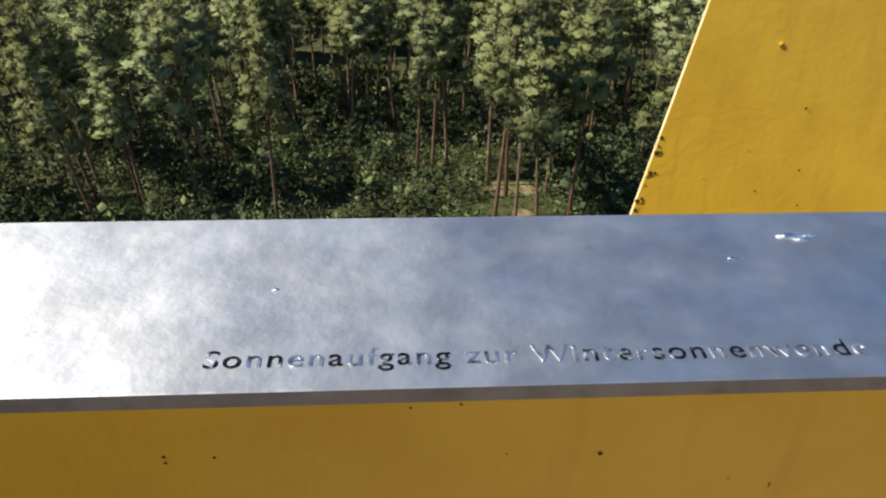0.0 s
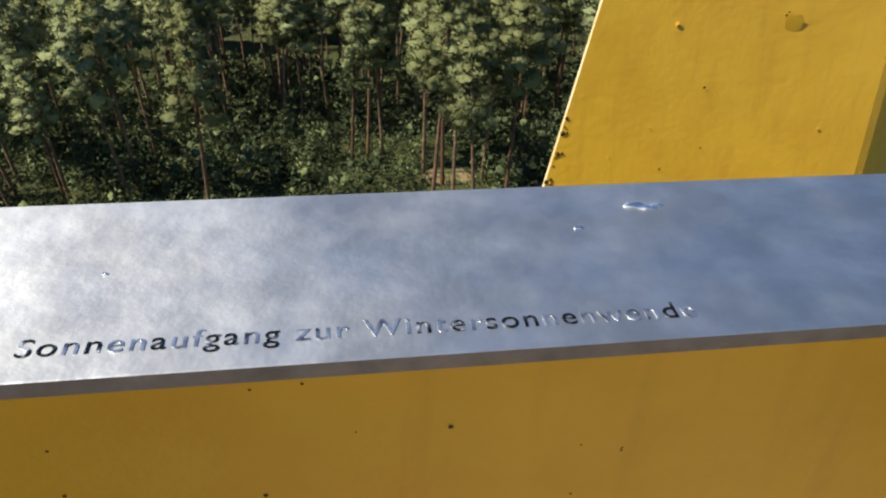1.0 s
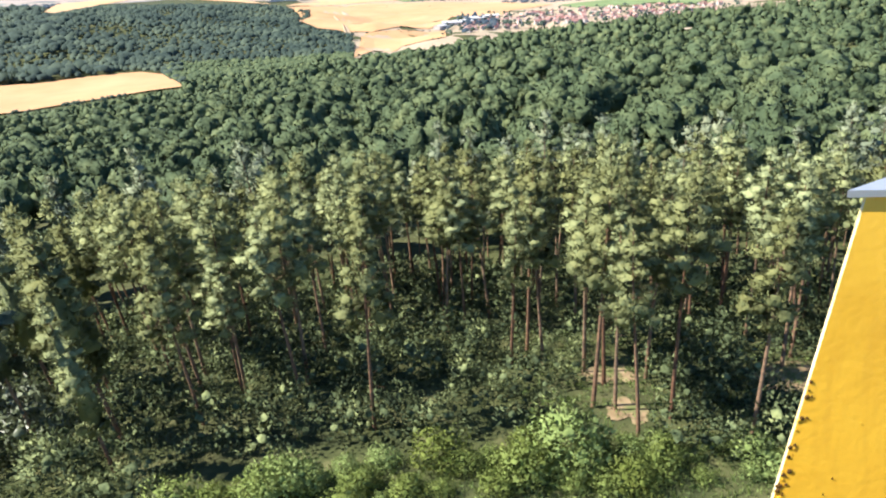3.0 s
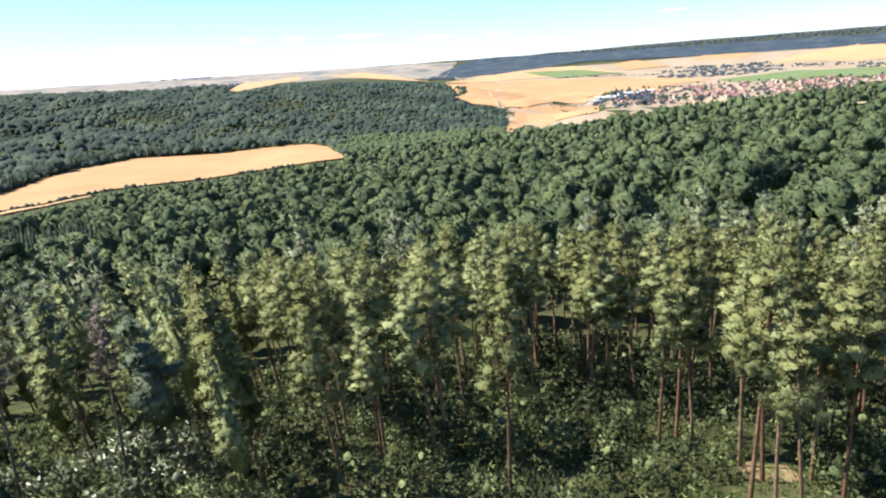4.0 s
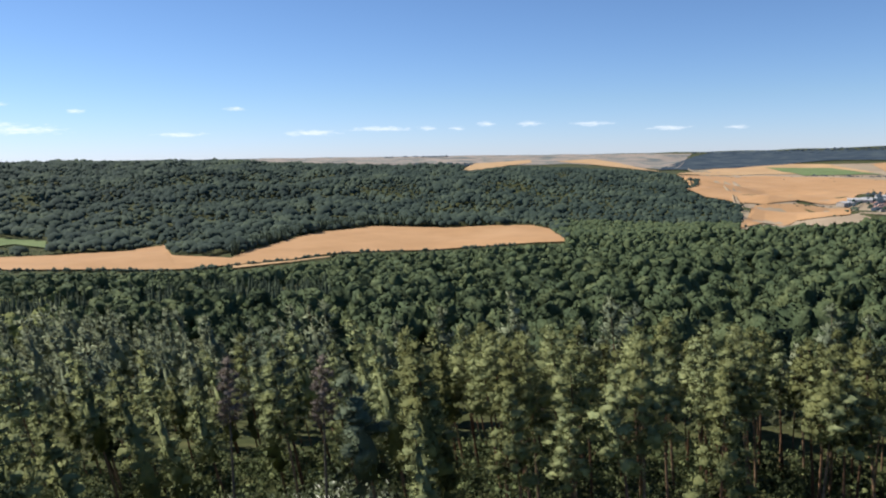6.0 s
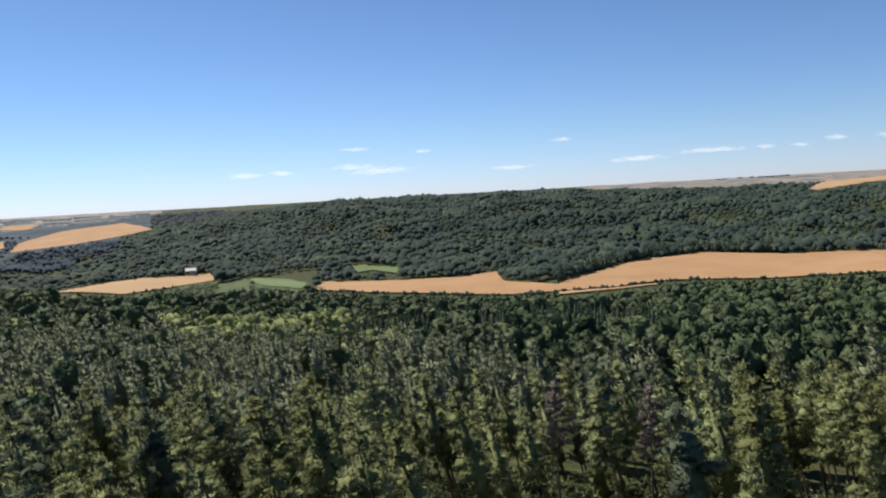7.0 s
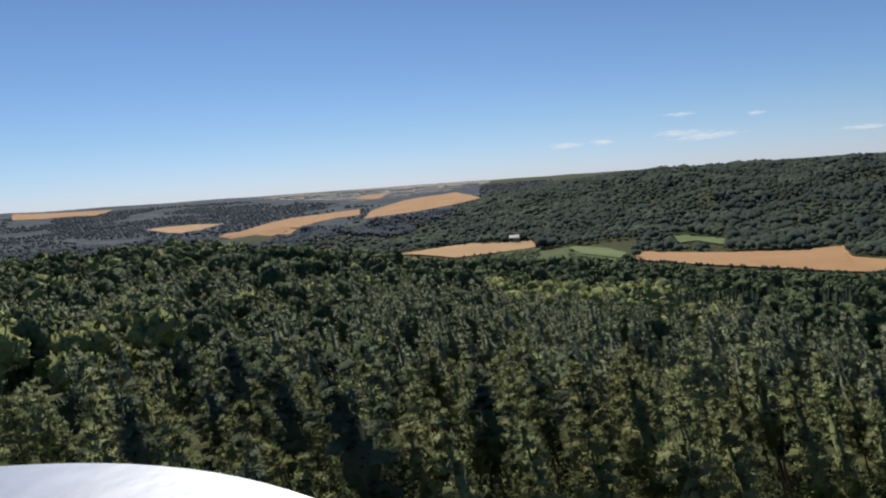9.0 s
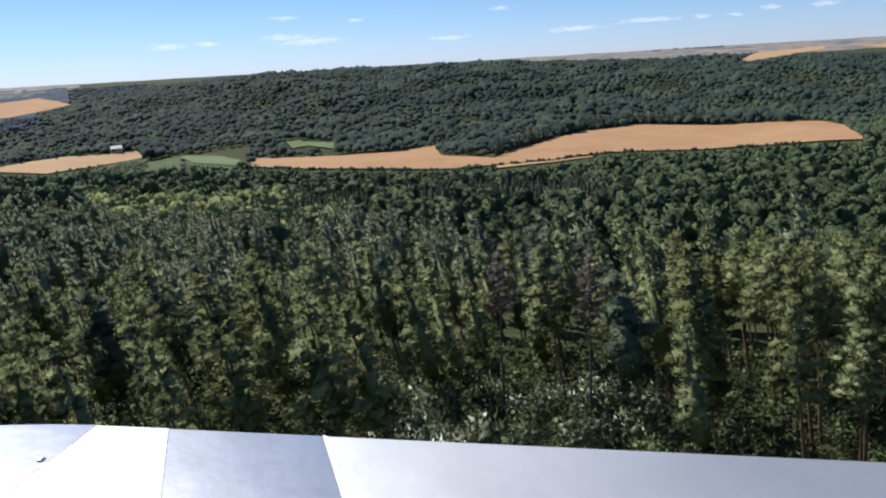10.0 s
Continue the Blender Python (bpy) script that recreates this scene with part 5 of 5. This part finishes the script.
patch_mesh("sandy_slope", [(-2.8, 58.5), (-3.3, 60.5), (-4.4, 62.5), (-5.4, 61.5), (-6.6, 63.5), (-7.4, 61.5), (-8.3, 60.5), (-7.2, 58.5), (-6.2, 59.5), (-5.1, 57.6), (-4.0, 58.8)], SAND, "bare sandy ground in a sunny gap of the wood", 0.06)
patch_mesh("sandy_slope", [(-5.6, 52.5), (-6.0, 55.5), (-7.2, 56.2), (-8.0, 54.4), (-9.3, 53.8), (-9.0, 51.2), (-8.0, 50.8), (-7.3, 52.4), (-6.6, 51.3)], SAND, "bare sandy ground in a sunny gap of the wood", 0.06)
patch_mesh("sandy_slope", [(-16.8, 63), (-17.6, 68), (-20.5, 70), (-22.5, 66), (-21, 62), (-18.5, 61)], SAND, "bare sandy ground in a sunny gap of the wood", 0.06)


# ---- the town in the valley and a shelter by the field ----
def house(seed):
    rng = np.random.default_rng(seed)
    w, l, h_ = 8 + 3 * rng.random(), 11 + 6 * rng.random(), 4.5 + 2 * rng.random()
    root = thing("house", (0, 0, -300), "small house with plastered walls and red tiled roof", "house", "houses of the town")
    mesh_ob("wall", [(-l / 2, -w / 2, -1), (l / 2, -w / 2, -1), (l / 2, w / 2, -1), (-l / 2, w / 2, -1), (-l / 2, -w / 2, h_), (l / 2, -w / 2, h_), (l / 2, w / 2, h_), (-l / 2, w / 2, h_), (-l / 2, 0, h_ + w * 0.45), (l / 2, 0, h_ + w * 0.45)],
            [(0, 1, 5, 4), (2, 3, 7, 6), (1, 2, 6, 9, 5), (3, 0, 4, 8, 7)], PLASTER, root)
    e, t = 0.5, 0.25
    top_ = h_ + w * 0.45 + 0.1
    sides = []
    for s in (-1, 1):
        sides += [(-l / 2 - e, s * (w / 2 + e), h_ - 0.4), (l / 2 + e, s * (w / 2 + e), h_ - 0.4), (l / 2 + e, 0, top_), (-l / 2 - e, 0, top_), (-l / 2 - e, s * (w / 2 + e), h_ - 0.4 + t), (l / 2 + e, s * (w / 2 + e), h_ - 0.4 + t), (l / 2 + e, 0, top_ + t), (-l / 2 - e, 0, top_ + t)]
    rf = []
    for o in (0, 8):
        rf += [tuple(o + v for v in f) for f in ((0, 1, 2, 3), (4, 5, 6, 7), (0, 1, 5, 4), (1, 2, 6, 5), (3, 0, 4, 7))]
    mesh_ob("roof", sides, rf, ROOF, root)
    return root


models = [house(s) for s in range(4)]
rng = np.random.default_rng(41)
spare = list(models)
for i in range(230):
    b = rng.uniform(-13, 5.5)
    dep = rng.uniform(np.interp(b, [-13, -2, 4, 6], [2.7, 2.75, 3.2, 3.7]), np.interp(b, [-13, -2, 6], [3.4, 3.75, 4.1]))
    q = float(spot(b, dep, 1000.0))
    hx, hy = at(b, q)
    m = Matrix.Translation((hx, hy, float(land(hx, hy)))) @ Matrix.Rotation(rng.choice([0.3, 1.87, 0.9]) + rng.normal() * 0.1, 4, "Z") @ Matrix.Scale(0.65 + 0.35 * rng.random(), 4)
    ob = spare.pop(0) if spare else copy_thing(models[i % 4], m)
    ob.matrix_basis = m

# a hamlet in the far valley
for i in range(16):
    b = rng.uniform(90.5, 98.5)
    hx, hy = at(b, float(spot(b, rng.uniform(3.1, 3.9), 900.0)))
    m = Matrix.Translation((hx, hy, float(land(hx, hy)))) @ Matrix.Rotation(rng.random() * 3, 4, "Z") @ Matrix.Scale(0.8 + 0.3 * rng.random(), 4)
    copy_thing(models[i % 4], m)


def hall():
    root = thing("farm_hall", (0, 0, -300), "long pale farm hall at the edge of the town", "building", "halls of the town")
    l, w, h_ = 46.0, 17.0, 6.0
    mesh_ob("wall", [(-l / 2, -w / 2, -1), (l / 2, -w / 2, -1), (l / 2, w / 2, -1), (-l / 2, w / 2, -1), (-l / 2, -w / 2, h_), (l / 2, -w / 2, h_), (l / 2, w / 2, h_), (-l / 2, w / 2, h_), (-l / 2, 0, h_ + 3.2), (l / 2, 0, h_ + 3.2)],
            [(0, 1, 5, 4), (2, 3, 7, 6), (1, 2, 6, 9, 5), (3, 0, 4, 8, 7)], PLASTER, root)
    rv = []
    for lift in (0.1, 0.4):
        rv += [(-l / 2 - 0.6, -w / 2 - 0.6, h_ + lift - 0.2), (l / 2 + 0.6, -w / 2 - 0.6, h_ + lift - 0.2), (l / 2 + 0.6, 0, h_ + 3.2 + lift), (-l / 2 - 0.6, 0, h_ + 3.2 + lift), (l / 2 + 0.6, w / 2 + 0.6, h_ + lift - 0.2), (-l / 2 - 0.6, w / 2 + 0.6, h_ + lift - 0.2)]
    mesh_ob("roof", rv, [(0, 1, 2, 3), (3, 2, 4, 5), (6, 7, 8, 9), (9, 8, 10, 11), (0, 1, 7, 6), (4, 5, 11, 10), (0, 3, 9, 6), (3, 5, 11, 9), (1, 2, 8, 7), (2, 4, 10, 8)], PALE_ROOF, root)
    return root


first = hall()
for k0, (b0, e0, turn0) in enumerate(((4.6, 3.25, 0.2), (5.4, 3.42, 0.35), (6.2, 3.5, 0.1), (3.4, 3.1, 0.5), (7.0, 3.7, 1.2))):
    hx, hy = at(b0, float(spot(b0, e0, 1000.0)))
    m = Matrix.Translation((hx, hy, float(land(hx, hy)))) @ Matrix.Rotation(turn0, 4, "Z")
    ob = first if k0 == 0 else copy_thing(first, m)
    ob.matrix_basis = m

tx, ty = [], []
rng = np.random.default_rng(42)
for i in range(260):
    b = rng.uniform(-14, 7)
    q = float(spot(b, rng.uniform(2.6, 4.0) + 0.02 * max(0, b) ** 1.5, 1000.0))
    tx.append(at(b, q)[0])
    ty.append(at(b, q)[1])
tx, ty = np.array(tx), np.array(ty)
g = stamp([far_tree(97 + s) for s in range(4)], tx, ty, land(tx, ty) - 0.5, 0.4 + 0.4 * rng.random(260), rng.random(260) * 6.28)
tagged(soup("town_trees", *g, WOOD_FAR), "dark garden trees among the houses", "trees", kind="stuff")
# a grove below the sheds and rows of trees between the far fields
tx, ty, ts = [], [], []
for b0, e0, b1, e1, wide_, many, big_ in ((5.8, 3.5, 2.9, 3.6, 0.26, 60, 0.75), (6.9, 3.75, 6.4, 3.8, 0.05, 4, 0.6), (9.8, 1.72, 2.4, 1.87, 0.015, 70, 0.4), (2.4, 1.87, -1.5, 1.76, 0.05, 60, 0.6), (0.2, 1.58, -5.0, 1.52, 0.05, 60, 0.6), (-3.0, 1.72, -11.0, 1.85, 0.04, 90, 0.55)):
    for u in rng.random(many):
        b = b0 + (b1 - b0) * u
        p = at(b, float(spot(b, e0 + (e1 - e0) * u + wide_ * rng.normal(), 1000.0)))
        tx.append(p[0])
        ty.append(p[1])
        ts.append(big_ * (0.7 + 0.6 * rng.random()))
tx, ty = np.array(tx), np.array(ty)
g = stamp([far_tree(97 + s) for s in range(4)], tx, ty, land(tx, ty) - 0.5, np.array(ts), rng.random(len(tx)) * 6.28)
tagged(soup("field_trees", *g, RIDGE), "dark rows and groves of trees between far fields", "trees", kind="stuff")
tx, ty = [], []
for b0, d0, b1, d1 in [(*OPEN[1][k0], *OPEN[1][k0 + 1]) for k0 in range(8, 12)] + [(*OPEN[2][k0], *OPEN[2][k0 + 1]) for k0 in range(6, 10)]:
    for u in rng.random(110):
        if noise.noise(Vector((b0 * 3 + u * 5, 0, 1))) > -0.15:
            p = at(b0 + (b1 - b0) * u, d0 + (d1 - d0) * u - 2 - 5 * rng.random())
            tx.append(p[0])
            ty.append(p[1])
for b0, e0, b1, e1 in ((16, 1.8, 6, 2.2), (12.7, 3.82, 6.7, 3.87), (12, 1.72, -1, 2.36), (6, 1.6, -12, 1.62), (2, 1.5, -14, 1.7), (8, 2.6, 2, 2.8), (95, 1.95, 90, 1.7)):
    for u in rng.random(44):
        if noise.noise(Vector((b0 * 3 + u * 4, 0, 4))) > -0.2:
            b = b0 + (b1 - b0) * u
            p = at(b, float(spot(b, e0 + (e1 - e0) * u, 1000.0)))
            tx.append(p[0])
            ty.append(p[1])
for poly in (OPEN[6], OPEN[7], OPEN[5], OPEN[11], OPEN[12], OPEN[13]):
    for (b0, d0), (b1, d1) in zip(poly, poly[1:] + poly[:1]):
        for u in rng.random(16):
            if noise.noise(Vector((b0 * 2 + u * 3, d0 * 0.01, 6))) > 0.0:
                p = at(b0 + (b1 - b0) * u, (d0 + (d1 - d0) * u) * (1 + 0.006 * rng.normal()))
                tx.append(p[0])
                ty.append(p[1])
tx, ty = np.array(tx), np.array(ty)
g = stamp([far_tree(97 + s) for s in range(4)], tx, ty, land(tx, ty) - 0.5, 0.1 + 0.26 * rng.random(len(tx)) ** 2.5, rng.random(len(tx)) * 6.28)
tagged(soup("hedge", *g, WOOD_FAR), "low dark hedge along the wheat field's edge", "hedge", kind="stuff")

q = float(spot(78.6, 4.95, 800.0))
hx, hy = at(78.6, q)
shelter = thing("field_shelter", (hx, hy, float(land(hx, hy))), "pale open field shelter on posts beside a stubble field", "shelter")
shelter.rotation_euler.z = radians(78)


def box(name, c, s, mat, parent):
    bm = bmesh.new()
    bmesh.ops.create_cube(bm, size=1.0, matrix=Matrix.Translation(c) @ Matrix.Diagonal((*s, 1)))
    bmesh.ops.bevel(bm, geom=bm.edges[:], offset=min(s) * 0.08, segments=1, affect="EDGES")
    return part(name, bm, mat, parent)


cover = box("roof", (0, 0, 0), (17, 10, 0.8), WHITE_SHEET, shelter)
cover.matrix_basis = Matrix.Translation((0, 0, 10.6)) @ Matrix.Rotation(radians(24), 4, "X")
for s in (-7.5, 7.5):
    for t in (-3.5, 3.5):
        box("post", (s, t, 4.9 + 0.21 * t), (1.0, 1.0, 10.0 + 0.42 * t), PLASTER, shelter)
box("wall", (0, 3.2, 3.5), (14.5, 0.5, 7), PLASTER, shelter)
